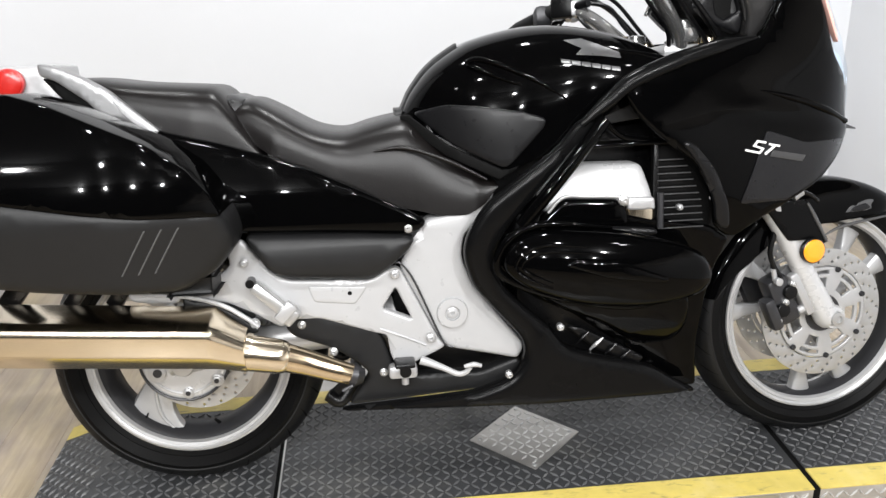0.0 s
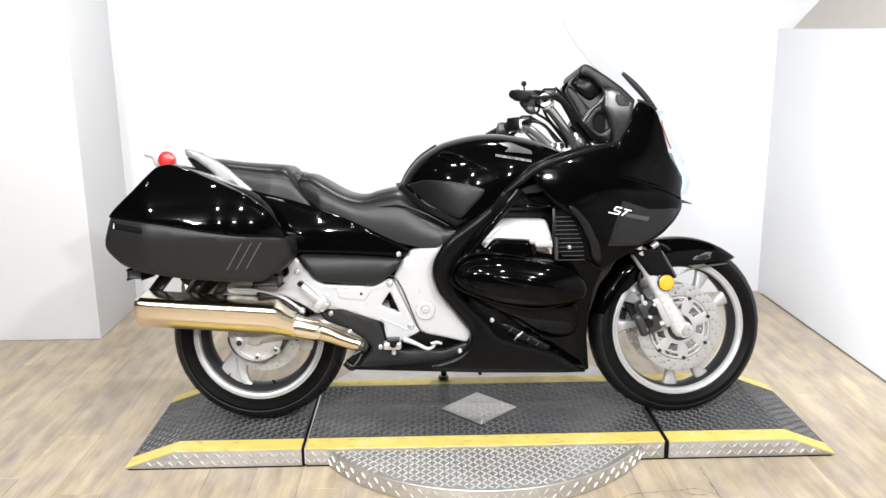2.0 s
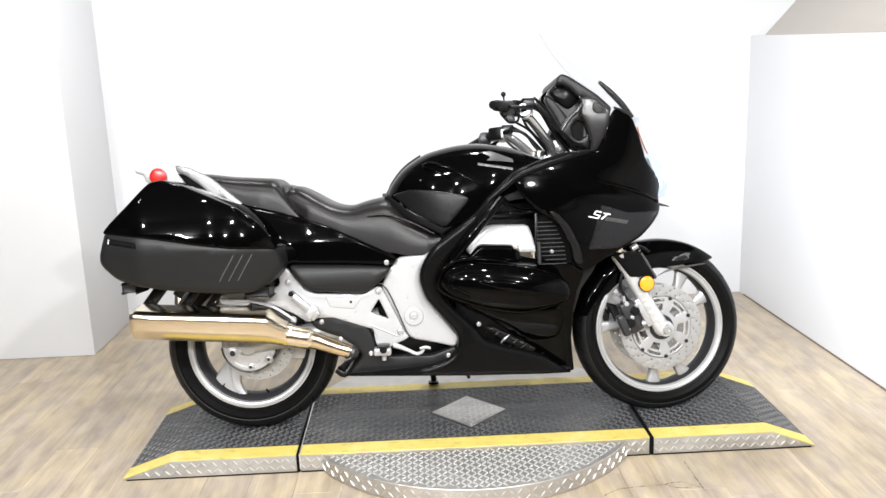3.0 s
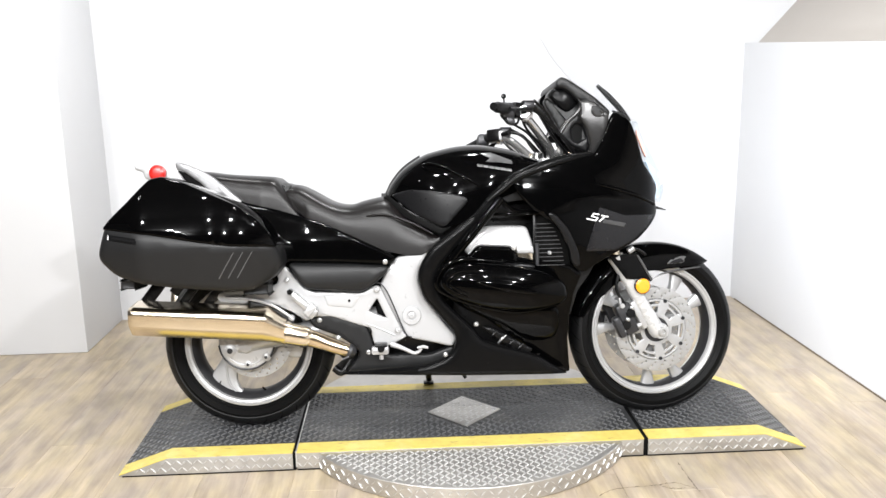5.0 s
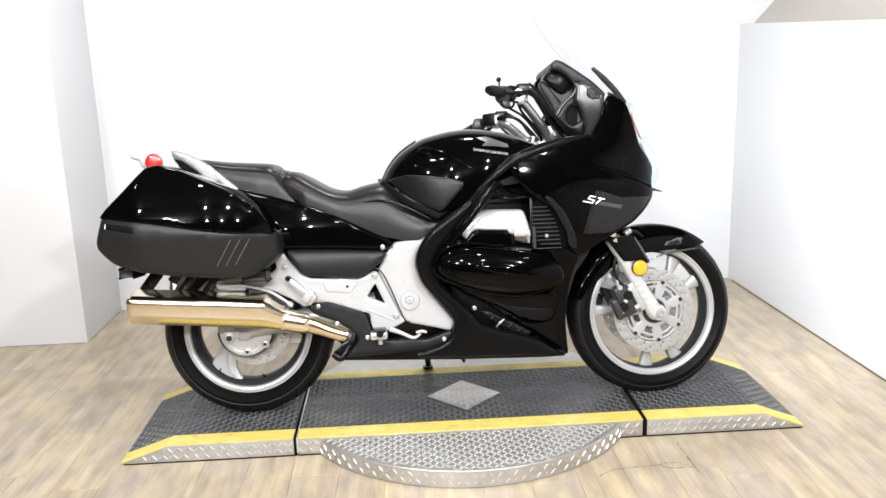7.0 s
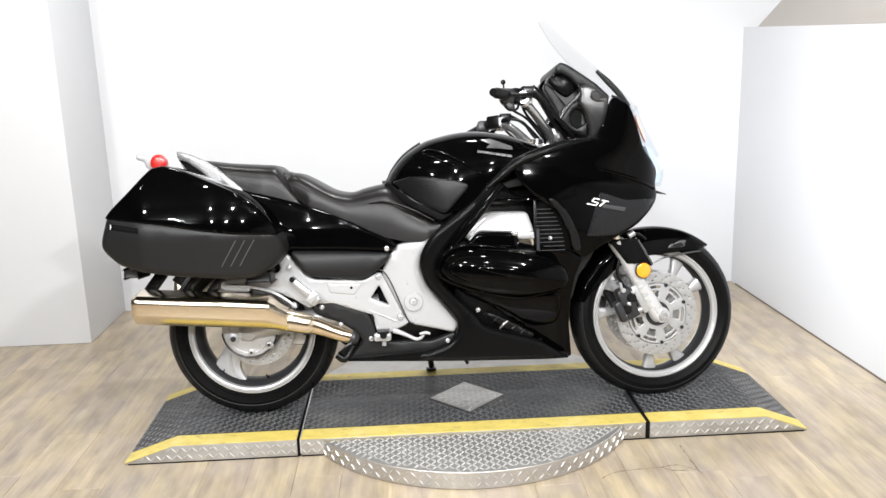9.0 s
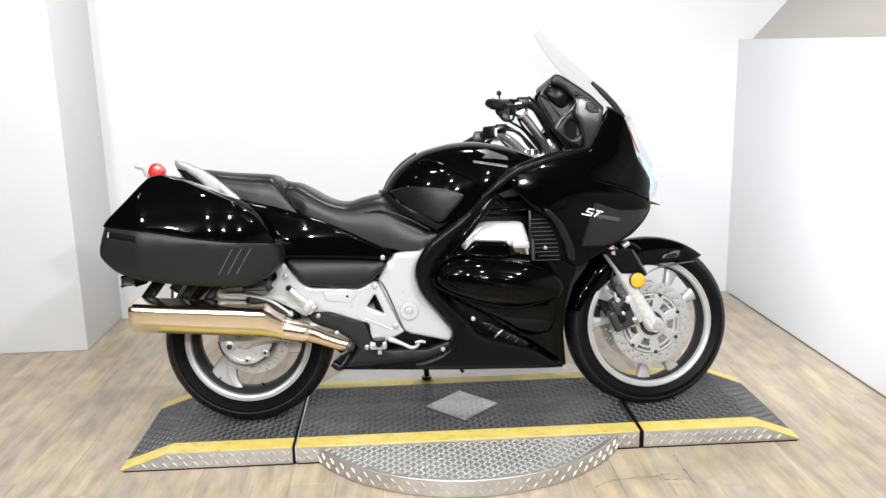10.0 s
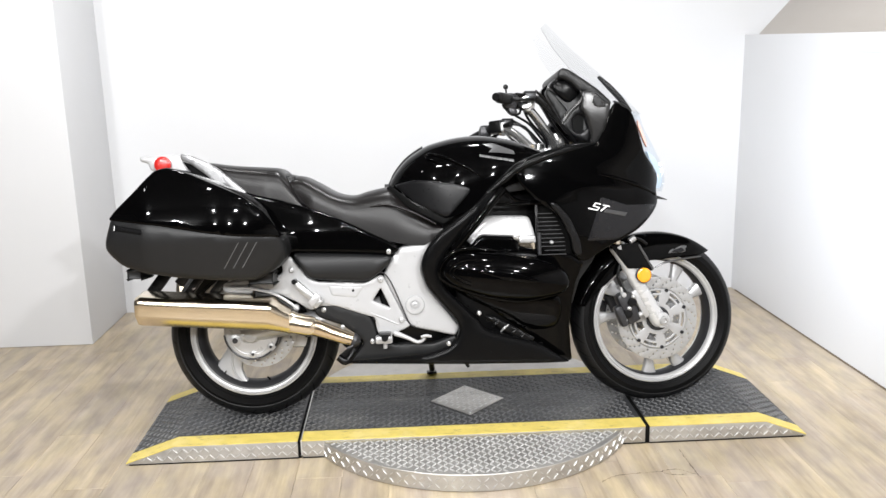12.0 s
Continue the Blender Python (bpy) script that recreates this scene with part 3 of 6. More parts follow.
floor_crack("crack", [(0.975, -0.260), (1.031, -0.221), (1.106, -0.211), (1.180, -0.204), (1.240, -0.196), (1.298, -0.239)])


# ---- motorcycle ----
bike = empty("motorcycle", pose(0.564, 0.268, TOP + 0.010) @ pose(0, 0, 0.06) @ pose(0, 0, 0, -9) @ pose(0, 0, -0.06),
             "black touring motorcycle with panniers leaning on its side stand", "motorcycle")
RX, RZ, RR = -0.734, 0.297, 0.3045
FX, FZ, FR = 0.725, 0.2955, 0.3090
STEER = pose(FX, 0, FZ) @ pose(0, 0, 0, 0, 0, 6) @ pose(-FX, 0, -FZ)


def ring_poly(r, n, x=0, z=0, a0=0.0):
    return [(x + r * math.cos(a0 + 2 * math.pi * i / n), z + r * math.sin(a0 + 2 * math.pi * i / n)) for i in range(n)]


def tyre_crown(R, width):
    h = width / 2
    return [(R - (1 - math.sin(math.pi * i / 20) ** 0.8) * width * 0.36, -h * math.cos(math.pi * i / 20)) for i in range(2, 19)]


def tyre_bm(R, width, bead, x, z):
    """The carcass: both sidewalls and the inside."""
    h, crown = width / 2, [(r - 0.0025, y * 0.99) for r, y in tyre_crown(R, width)]
    m = (bead + R) / 2 - 0.008
    prof = [(bead, -h * 0.70), (bead + 0.010, -h * 0.80), (bead + 0.014, -h * 0.84), (bead + 0.016, -h * 0.825), (m, -h * 0.985)] + crown + [(m, h * 0.985), (bead + 0.016, h * 0.825), (bead + 0.014, h * 0.84), (bead + 0.010, h * 0.80), (bead, h * 0.70)]
    return lathe(prof, x, z, 0, 96)


def tread_bm(R, width, x, z):
    """The tread band over the crown."""
    c = tyre_crown(R, width)
    return lathe(c + [(r - 0.006, y * 0.98) for r, y in reversed(c)], x, z, 0, 96)


def sipes(R, width, x, z, count, m=None):
    """Thin dark curved strips over the crown, painting the shade of tread grooves."""
    bm = bmesh.new()
    h = width / 2
    for i in range(count):
        a0 = 2 * math.pi * i / count
        for s in (-1, 1):
            pts = []
            for k in range(7):
                t = 0.30 + 0.62 * k / 6
                y = s * h * t
                q = math.acos(min(1, max(-1, t)))
                r = R - (1 - math.sin(q) ** 0.8) * width * 0.36 + 0.0006
                a = a0 + (0.10 * (k / 6) ** 1.5 + (0.5 * math.pi / count if s > 0 else 0))
                pts.append((r, a, y))
            prev = None
            for k, (r, a, y) in enumerate(pts):
                w = 0.0022 * (1 - abs(k / 3 - 1) ** 2 * 0.8) / r
                pair = [bm.verts.new((x + r * math.cos(a + e), y, z + r * math.sin(a + e))) for e in (-w, w)]
                if prev:
                    bm.faces.new((prev[0], prev[1], pair[1], pair[0]))
                prev = pair
    if m is not None:
        bm.transform(m)
    return bm


def moved(bm, m):
    bm.transform(m)
    return bm


def rim_bm(bead, width, x, z):
    """The bright near and far lips of a wheel rim."""
    h = width / 2
    out = []
    for s in (-1, 1):
        prof = [(bead + 0.004, s * h), (bead + 0.003, s * (h + 0.005)), (bead - 0.001, s * (h + 0.006)), (bead - 0.004, s * (h + 0.003)), (bead - 0.007, s * (h + 0.001)), (bead - 0.009, s * (h + 0.0035)), (bead - 0.015, s * (h + 0.002)), (bead - 0.019, s * (h - 0.006)), (bead - 0.010, s * (h - 0.012)), (bead + 0.003, s * (h - 0.008))]
        out.append(lathe(prof if s < 0 else prof[::-1], x, z, 0, 96))
    return join(*out)


def barrel_bm(bead, width, x, z, deep=0.0):
    """The drum between the lips."""
    h = width / 2 - 0.006
    prof = [(bead - 0.012, -h), (bead - 0.020 - deep * 0.8, -h * 0.75), (bead - 0.025 - deep, -h * 0.3), (bead - 0.025 - deep, h * 0.3), (bead - 0.020, h * 0.75), (bead - 0.012, h), (bead - 0.004, h), (bead - 0.012, h * 0.6), (bead - 0.016, 0), (bead - 0.012, -h * 0.6), (bead - 0.004, -h)]
    return lathe(prof, x, z, 0, 96)


def spoke_bm(x, z, a, r0, r1, w0, w1, sweep, y0, depth):
    """A curved cast spoke from hub to rim at the angle a."""
    rings = []
    for i in range(9):
        t = i / 8
        r, w = r0 + (r1 - r0) * t, w0 + (w1 - w0) * abs(2 * t - 0.9) ** 1.6
        ang = a + sweep * t * t
        d = Vector((math.cos(ang), 0, math.sin(ang)))
        n = Vector((-d.z, 0, d.x))
        o = Vector((x, y0, z)) + d * r
        ring = []
        for j in range(12):
            b = 2 * math.pi * j / 12
            c, s = math.cos(b), math.sin(b)
            ring.append(o + n * w * math.copysign(abs(c) ** 0.6, c) + Vector((0, depth * math.copysign(abs(s) ** 0.6, s), 0)))
        rings.append(ring)
    return loft(rings)


def drilled_disc(x, z, y, r0, r1, rows, thick=0.005, windows=()):
    holes = []
    for r, n, hr, off in rows:
        holes += [ring_poly(hr, 6, x + r * math.cos(2 * math.pi * (i + off) / n), z + r * math.sin(2 * math.pi * (i + off) / n)) for i in range(n)]
    holes += list(windows)
    holes.append(ring_poly(r0, 40, x, z))
    return panel(ring_poly(r1, 72, x, z), -y, thick, r=0.0004, step=0.02, holes=holes, corner=0.001)


def arc_window(x, z, r0, r1, a0, a1, n=6):
    o = [(x + r1 * math.cos(a0 + (a1 - a0) * i / n), z + r1 * math.sin(a0 + (a1 - a0) * i / n)) for i in range(n + 1)]
    return o + [(x + r0 * math.cos(a1 - (a1 - a0) * i / n), z + r0 * math.sin(a1 - (a1 - a0) * i / n)) for i in range(n + 1)]


# rear wheel
rw = part("rear_wheel", rim_bm(0.222, 0.125, RX, RZ), CAST, bike, "cast silver rear wheel with curved spokes")
part("tyre", tyre_bm(RR, 0.172, 0.222, RX, RZ), TYRE, rw, "worn black road tyre")
part("barrel", barrel_bm(0.222, 0.125, RX, RZ, 0.014), RIMDARK, rw, "wheel drum coloured dark for the shade inside the rim")
part("tread_band", tread_bm(RR, 0.172, RX, RZ), TREAD, rw, "near-black tread band")
tagged(part("tread_pattern", sipes(RR, 0.172, RX, RZ, 30), DARK_GAP, rw), kind="stuff")
for k in range(3):
    turn = radians(223 + 120 * k)
    sp = part("spoke", spoke_bm(RX, RZ, turn, 0.055, 0.200, 0.038, 0.080, 0.41, -0.014, 0.020), CAST, rw)

    def on_spoke(r, a, y=-0.036):
        return RX + r * math.cos(turn + radians(a)), y, RZ + r * math.sin(turn + radians(a))
    part("spoke_slot", tube([on_spoke(0.178, 8.5), on_spoke(0.196, 9.5)], [0.0016, 0.0034], 8, 1), DARK_GAP, sp)
    part("spoke_slot", tube([on_spoke(0.196, 13), on_spoke(0.197, 26)], [0.0024, 0.0012], 8, 1), DARK_GAP, sp)
    part("spoke_rib", tube([on_spoke(0.075, -2, -0.033), on_spoke(0.12, 1, -0.0345), on_spoke(0.165, 17, -0.0345), on_spoke(0.192, 30, -0.033)], [0.005, 0.0045, 0.0045, 0.003], 10), CAST, sp)
part("valve", tube([(RX + 0.172 * math.cos(radians(282)), -0.030, RZ + 0.172 * math.sin(radians(282))), (RX + 0.190 * math.cos(radians(284)), -0.020, RZ + 0.190 * math.sin(radians(284)))], [0.003, 0.0045], 10, 1), DARK_GAP, rw, "black rubber tyre valve")
part("hub", lathe([(0.0001, -0.055), (0.055, -0.055), (0.075, -0.03), (0.078, 0.03), (0.055, 0.06), (0.0001, 0.06)], RX, RZ, 0, 48, False), CAST, rw)
part("brake_disc", drilled_disc(RX + 0.022, RZ + 0.004, -0.066, 0.080, 0.128, [(0.121, 20, 0.0038, 0), (0.110, 20, 0.0038, 0.35), (0.099, 20, 0.0038, 0.7)]), STEEL, rw, "drilled steel rear brake disc")
carrier = panel(ring_poly(0.098, 48, RX, RZ + 0.011), lambda x, z: 0.118 - 0.8 * ((x - RX) ** 2 + (z - RZ) ** 2), 0.035, r=0.012, step=0.02, corner=0.001)
part("hub_cover", carrier, FORK, bike, "silver cast cover with bolts beside the rear hub")
for bx, bz, br in ((-0.731, 0.230, 0.010), (-0.791, 0.280, 0.018), (-0.668, 0.254, 0.010)):
    part("cover_bolt", join(bolt_mesh(bx, bz, -0.116, br), lathe([(br * 1.2, 0.006), (br * 1.6, 0.006), (br * 1.5, -0.001), (br * 1.25, -0.001)], bx, bz, -0.114, 24)), CAST, bike)
    part("bolt_socket", disc(bx, bz, -0.1225, br * 0.55, 0.003, 14), CALIPER, bike)
part("cover_rib", tube([(RX + 0.080 * math.cos(radians(a)), -0.113, RZ + 0.011 + 0.080 * math.sin(radians(a))) for a in range(215, 345, 12)], 0.0035, 8, 2), FRAME, bike)
part("cover_joint", tube([(RX + 0.0965 * math.cos(radians(a)), -0.1115, RZ + 0.011 + 0.0965 * math.sin(radians(a))) for a in range(185, 360, 12)], 0.0032, 8, 2), CALIPER, bike, "dark joint round the hub cover")
part("axle_nut", disc(RX, RZ, -0.126, 0.024, 0.02, 20), STEEL, bike)
part("rear_caliper", join(box(RX + 0.085, RX + 0.150, -0.10, -0.035, RZ + 0.030, RZ + 0.085, 0.012), box(RX + 0.04, RX + 0.11, -0.095, -0.04, RZ + 0.05, RZ + 0.09, 0.01)), CAST, bike, "silver rear brake caliper")
part("swingarm", join(tube([(RX - 0.03, -0.105, RZ), (RX + 0.16, -0.118, RZ + 0.035), (-0.36, -0.125, 0.36), (-0.27, -0.125, 0.38)], [0.030, 0.034, 0.040, 0.044]),
                      tube([(RX - 0.03, 0.105, RZ), (RX + 0.16, 0.118, RZ + 0.035), (-0.36, 0.125, 0.36), (-0.27, 0.125, 0.38)], [0.045, 0.046, 0.045, 0.044]),
                      tube([(-0.33, -0.12, 0.37), (-0.33, 0.12, 0.37)], 0.04, smooth=1)), CAST, bike, "cast aluminium swingarm")
part("final_drive", lathe([(0.0001, 0.07), (0.085, 0.075), (0.095, 0.11), (0.06, 0.15), (0.0001, 0.155)], RX, RZ, 0, 40, False), CAST, bike, "cast final drive housing")

# front wheel with fork, all turned with the steering
fw = part("front_wheel", moved(rim_bm(0.235, 0.092, FX, FZ), STEER), CAST, bike, "cast silver front wheel with paired spokes")
part("tyre", moved(tyre_bm(FR, 0.122, 0.234, FX, FZ), STEER), TYRE, fw, "black road tyre with curved tread grooves")
part("barrel", moved(barrel_bm(0.235, 0.092, FX, FZ), STEER), RIMDARK, fw, "wheel drum coloured dark for the shade inside the rim")
part("tread_band", moved(tread_bm(FR, 0.122, FX, FZ), STEER), TREAD, fw, "near-black tread band")
tagged(part("tread_pattern", sipes(FR, 0.122, FX, FZ, 34, STEER), DARK_GAP, fw), kind="stuff")
for k in range(3):
    for s in (-1, 1):
        part("spoke", moved(spoke_bm(FX, FZ, radians(40 + 120 * k + s * 15), 0.05, 0.214, 0.0105, 0.025, 0.06 + s * 0.03, 0.0, 0.016), STEER), CAST, fw)
part("hub", moved(lathe([(0.0001, -0.06), (0.035, -0.06), (0.045, -0.05), (0.055, 0), (0.045, 0.05), (0.035, 0.06), (0.0001, 0.06)], FX, FZ, 0, 40, False), STEER), CAST, fw)
for s in (-1, 1):
    yd = s * 0.060
    dd = part("brake_disc", moved(drilled_disc(FX, FZ, yd, 0.113, 0.153, [(0.146, 21, 0.0036, 0), (0.134, 21, 0.0036, 0.33), (0.122, 21, 0.0036, 0.66)]), STEER), STEEL, fw, "drilled floating front brake disc")
    seventh = 2 * math.pi / 7
    mid = [radians(46) + seventh * i for i in range(7)]
    win = [arc_window(FX, FZ, 0.060, 0.084, a - 0.21, a + 0.21) for a in mid] + [arc_window(FX, FZ, 0.093, 0.102, a - 0.26, a + 0.26) for a in mid] + [ring_poly(0.043, 24, FX, FZ)]
    part("carrier", moved(panel(ring_poly(0.110, 60, FX, FZ), -yd + 0.004, 0.007, r=0.002, step=0.02, holes=win, corner=0.001), STEER), CAST, dd, "cast disc carrier with windows")
    for a in mid:
        a += seventh / 2
        part("rivet", moved(disc(FX + 0.107 * math.cos(a), FZ + 0.107 * math.sin(a), yd - 0.006, 0.0065, 0.006, 12), STEER), RIMDARK, dd)
    part("hub_ring", moved(lathe([(0.030, -0.004), (0.043, -0.004), (0.046, 0.002), (0.046, 0.010), (0.030, 0.010)], FX, FZ, yd - 0.004, 32), STEER), CALIPER, dd, "dark speed-sensor ring at the hub")
AXIS = Vector((-0.490, 0, 0.872))
for s in (-1, 1):
    y = s * 0.092
    low = Vector((FX - 0.012, y, FZ + 0.004))
    leg = part("fork_leg", moved(join(tube([low - AXIS * 0.022, low, low + AXIS * 0.10, low + AXIS * 0.24, low + AXIS * 0.31], [0.022, 0.029, 0.0245, 0.0235, 0.029], 20, 5),
                                      lathe([(0.0001, -0.020), (0.025, -0.020), (0.029, -0.012), (0.029, 0.026), (0.0001, 0.026)], FX, FZ, y, 28, False)), STEER), FORK, bike, "silver-painted fork leg")
    part("stanchion", moved(tube([low + AXIS * 0.30, low + AXIS * 0.62], 0.0215, 16, 1), STEER), CHROME, leg, "chromed stanchion")
    part("axle_bolt", moved(lathe([(0.0001, -0.028), (0.008, -0.028), (0.009, -0.033), (0.016, -0.032), (0.018, -0.019), (0.0001, -0.019)], FX, FZ, y, 24, False), STEER), STEEL, leg)
    cal = part("brake_caliper", moved(join(
        box(-0.028, 0.028, y - 0.045 * (s > 0) - 0.005, y + 0.045 * (s < 0) + 0.005, -0.060, 0.060, 0.014, pose(FX - 0.118, 0, FZ + 0.048, 0, -24)),
        box(-0.040, -0.012, y - 0.02, y + 0.02, -0.045, 0.035, 0.010, pose(FX - 0.13, 0, FZ + 0.035, 0, -24)),
        tube([(FX - 0.10, y, FZ + 0.10), (FX - 0.07, y, FZ + 0.07), (FX - 0.045, y, FZ + 0.075)], 0.012)), STEER), CALIPER, bike, "dark grey brake caliper behind the fork leg")
    part("caliper_bracket", moved(join(box(-0.012, 0.012, y - 0.012, y + 0.012, -0.055, 0.055, 0.005, pose(FX - 0.078, 0, FZ + 0.062, 0, -28)), tube([(FX - 0.085, y, FZ + 0.02), (FX - 0.045, y, FZ + 0.035)], 0.010, 10, 1)), STEER), CAST, cal, "silver caliper bracket")
    part("caliper_pistons", moved(join(disc(FX - 0.112, FZ + 0.070, y - 0.010, 0.016, 0.012, 20), disc(FX - 0.128, FZ + 0.028, y - 0.010, 0.016, 0.012, 20)), STEER), BLACKMETAL, cal)
    part("banjo", moved(join(disc(FX - 0.145, FZ + 0.098, y - 0.014, 0.009, 0.012, 14), tube([(FX - 0.145, y, FZ + 0.098), (FX - 0.150, y, FZ + 0.125)], 0.006, 10, 1)), STEER), CAST, cal)
    for q in range(3):
        part("caliper_bolt", moved(bolt_mesh(FX - 0.138 + q * 0.016, FZ + 0.005 + q * 0.042, y - 0.012, 0.006), STEER), STEEL, cal)
    part("brake_hose", moved(tube([(FX - 0.13, y, FZ + 0.10), (FX - 0.16, y, FZ + 0.16), (FX - 0.15, y, FZ + 0.24), (FX - 0.19, y * 0.8, FZ + 0.34)], 0.006, 8), STEER), BLACKMETAL, bike, "black rubber brake hose")
part("front_axle", moved(tube([(FX, -0.105, FZ), (FX, 0.105, FZ)], 0.012, 16, 1), STEER), STEEL, bike)
refl = part("reflector", moved(disc(FX - 0.077, FZ + 0.1685, -0.128, 0.026, 0.012, 32, 0.2), STEER), AMBER, bike, "round amber side reflector on the fork")
part("bezel", moved(lathe([(0.0255, -0.004), (0.0285, -0.002), (0.0285, 0.008), (0.0255, 0.008)], FX - 0.077, FZ + 0.1685, -0.128, 32), STEER), BLACKMETAL, refl)
part("reflector", moved(disc(FX - 0.077, FZ + 0.1685, 0.128, 0.026, 0.012, 32, 0.2), STEER), AMBER, bike, "round amber side reflector on the fork")


def fender_bm(a0, a1, r, half, deep, x, z, n=30):
    rings = []
    for i in range(n + 1):
        t = i / n
        a = radians(a0 + (a1 - a0) * t)
        w, dp, rr = half(t), deep(t), r(t)
        sec = []
        for j in range(13):
            b = math.pi * j / 12
            c, s = math.cos(b), math.sin(b)
            sec.append((-w * math.copysign(abs(c) ** 0.55, c), (s ** 0.6 - 1) * dp))
        inner = [(p[0] * 0.955, p[1] - 0.004) for p in reversed(sec)]
        d = Vector((math.cos(a), 0, math.sin(a)))
        rings.append([Vector((x, y, z)) + d * (rr + k) for y, k in sec + inner])
    return loft(rings)


fen = part("front_fender", moved(fender_bm(49, 168, lambda t: interp(t, (0, 0.1, 0.3, 1), (0.322, 0.320, 0.317, 0.316)), lambda t: 0.040 + 0.034 * min(1, t * 9) ** 0.6, lambda t: interp(t, (0, 0.03, 0.095, 0.2, 0.32, 0.5, 0.8, 1), (0.007, 0.030, 0.058, 0.083, 0.098, 0.095, 0.075, 0.03)), FX, FZ), STEER), PAINT, bike, "gloss black front fender")
for s in (-1, 1):
    stay = part("stay", moved(panel([(0.528, 0.576), (0.635, 0.578), (0.692, 0.483), (0.683, 0.475), (0.664, 0.487), (0.594, 0.488)], 0.1195, 0.010, r=0.003, step=0.02, corner=0.006, side=s), STEER), SEMI, fen, "gloss black stay plate over the fork")
    part("stay_edge", moved(tube([(0.634, s * 0.120, 0.572), (0.654, s * 0.121, 0.538), (0.686, s * 0.120, 0.481)], [0.003, 0.0045, 0.003], 10), STEER), GREYMETAL, stay, "grey edge of the stay")
    part("hose_clip", moved(join(tube([(0.602, s * 0.112, 0.586), (0.622, s * 0.112, 0.598)], 0.011, 14, 1), disc(0.612, 0.592, s * 0.112, 0.008, 0.016, 14)), STEER), CAST, fen, "bright hose clip")
    part("hose", moved(tube([(0.622, s * 0.112, 0.596), (0.645, s * 0.112, 0.588), (0.668, s * 0.108, 0.572)], 0.005, 8), STEER), BLACKMETAL, fen)
    slot = part("air_slot", moved(panel([(0.756, 0.530), (0.774, 0.548), (0.820, 0.561), (0.841, 0.558), (0.835, 0.537), (0.802, 0.528)], lambda x, z: 0.0735 if x < 0.83 else 0.0735 - 0.25 * (x - 0.83), 0.006, r=0.003, step=0.012, corner=0.008, side=s), STEER), GREYMETAL, fen, "small grey outlet moulded into the fender")
    part("slot_hole", moved(panel([(0.772, 0.534), (0.784, 0.545), (0.816, 0.553), (0.830, 0.540), (0.802, 0.533)], lambda x, z: 0.0752, 0.006, r=0.002, step=0.012, corner=0.006, side=s), STEER), PATCH, slot)
    # The lip is black; grey stands in for the light along it.
    part("fender_lip", moved(tube([(0.711, s * 0.073, 0.483), (0.748, s * 0.073, 0.499), (0.800, s * 0.072, 0.508), (0.860, s * 0.066, 0.514), (0.905, s * 0.054, 0.516)], [0.002, 0.004, 0.004, 0.003, 0.002], 8), STEER), GREYMETAL, fen, "grey tube painting the light on the lower lip")

# fairing
FX_HALF = ((0.0, 0.15, 0.30, 0.42, 0.50, 0.58, 0.64, 0.69, 0.73), (0.272, 0.279, 0.277, 0.268, 0.256, 0.238, 0.214, 0.178, 0.115))
FZ_HALF = ((0.15, 0.22, 0.35, 0.50, 0.62, 0.74, 0.86, 0.95, 1.05, 1.12), (0.50, 0.56, 0.72, 0.86, 0.96, 1.0, 0.97, 0.90, 0.80, 0.72))
fx_x, fx_y = smooth_profile(list(zip(*FX_HALF)))
fz_x, fz_y = smooth_profile(list(zip(*FZ_HALF)))


def fair_half(x, z):
    w = interp(x, fx_x, fx_y) * interp(z, fz_x, fz_y)
    crease = 0.010 * math.exp(-((z - (0.775 - 0.18 * (x - 0.5))) / 0.022) ** 2) if x > 0.36 else 0.0
    return w + crease * min(1, max(0, (x - 0.36) / 0.12))


UPPER = [(0.186, 0.838), (0.212, 0.862), (0.300, 0.898), (0.390, 0.922), (0.475, 0.925), (0.515, 0.99), (0.535, 1.046), (0.556, 1.076), (0.613, 1.043), (0.632, 0.987), (0.655, 0.890), (0.722, 0.812),
         (0.700, 0.764), (0.712, 0.717), (0.673, 0.674), (0.625, 0.632), (0.550, 0.594), (0.488, 0.562), (0.430, 0.525), (0.385, 0.555), (0.378, 0.612), (0.335, 0.690), (0.258, 0.748), (0.215, 0.790)]
LOWER = [(0.022, 0.585), (0.20, 0.592), (0.385, 0.555), (0.430, 0.525), (0.403, 0.46), (0.391, 0.392), (0.386, 0.291), (0.400, 0.166), (0.310, 0.172), (0.262, 0.222), (0.232, 0.278), (0.16, 0.330), (0.10, 0.375), (0.03, 0.41), (-0.04, 0.455), (-0.085, 0.51), (-0.05, 0.56)]
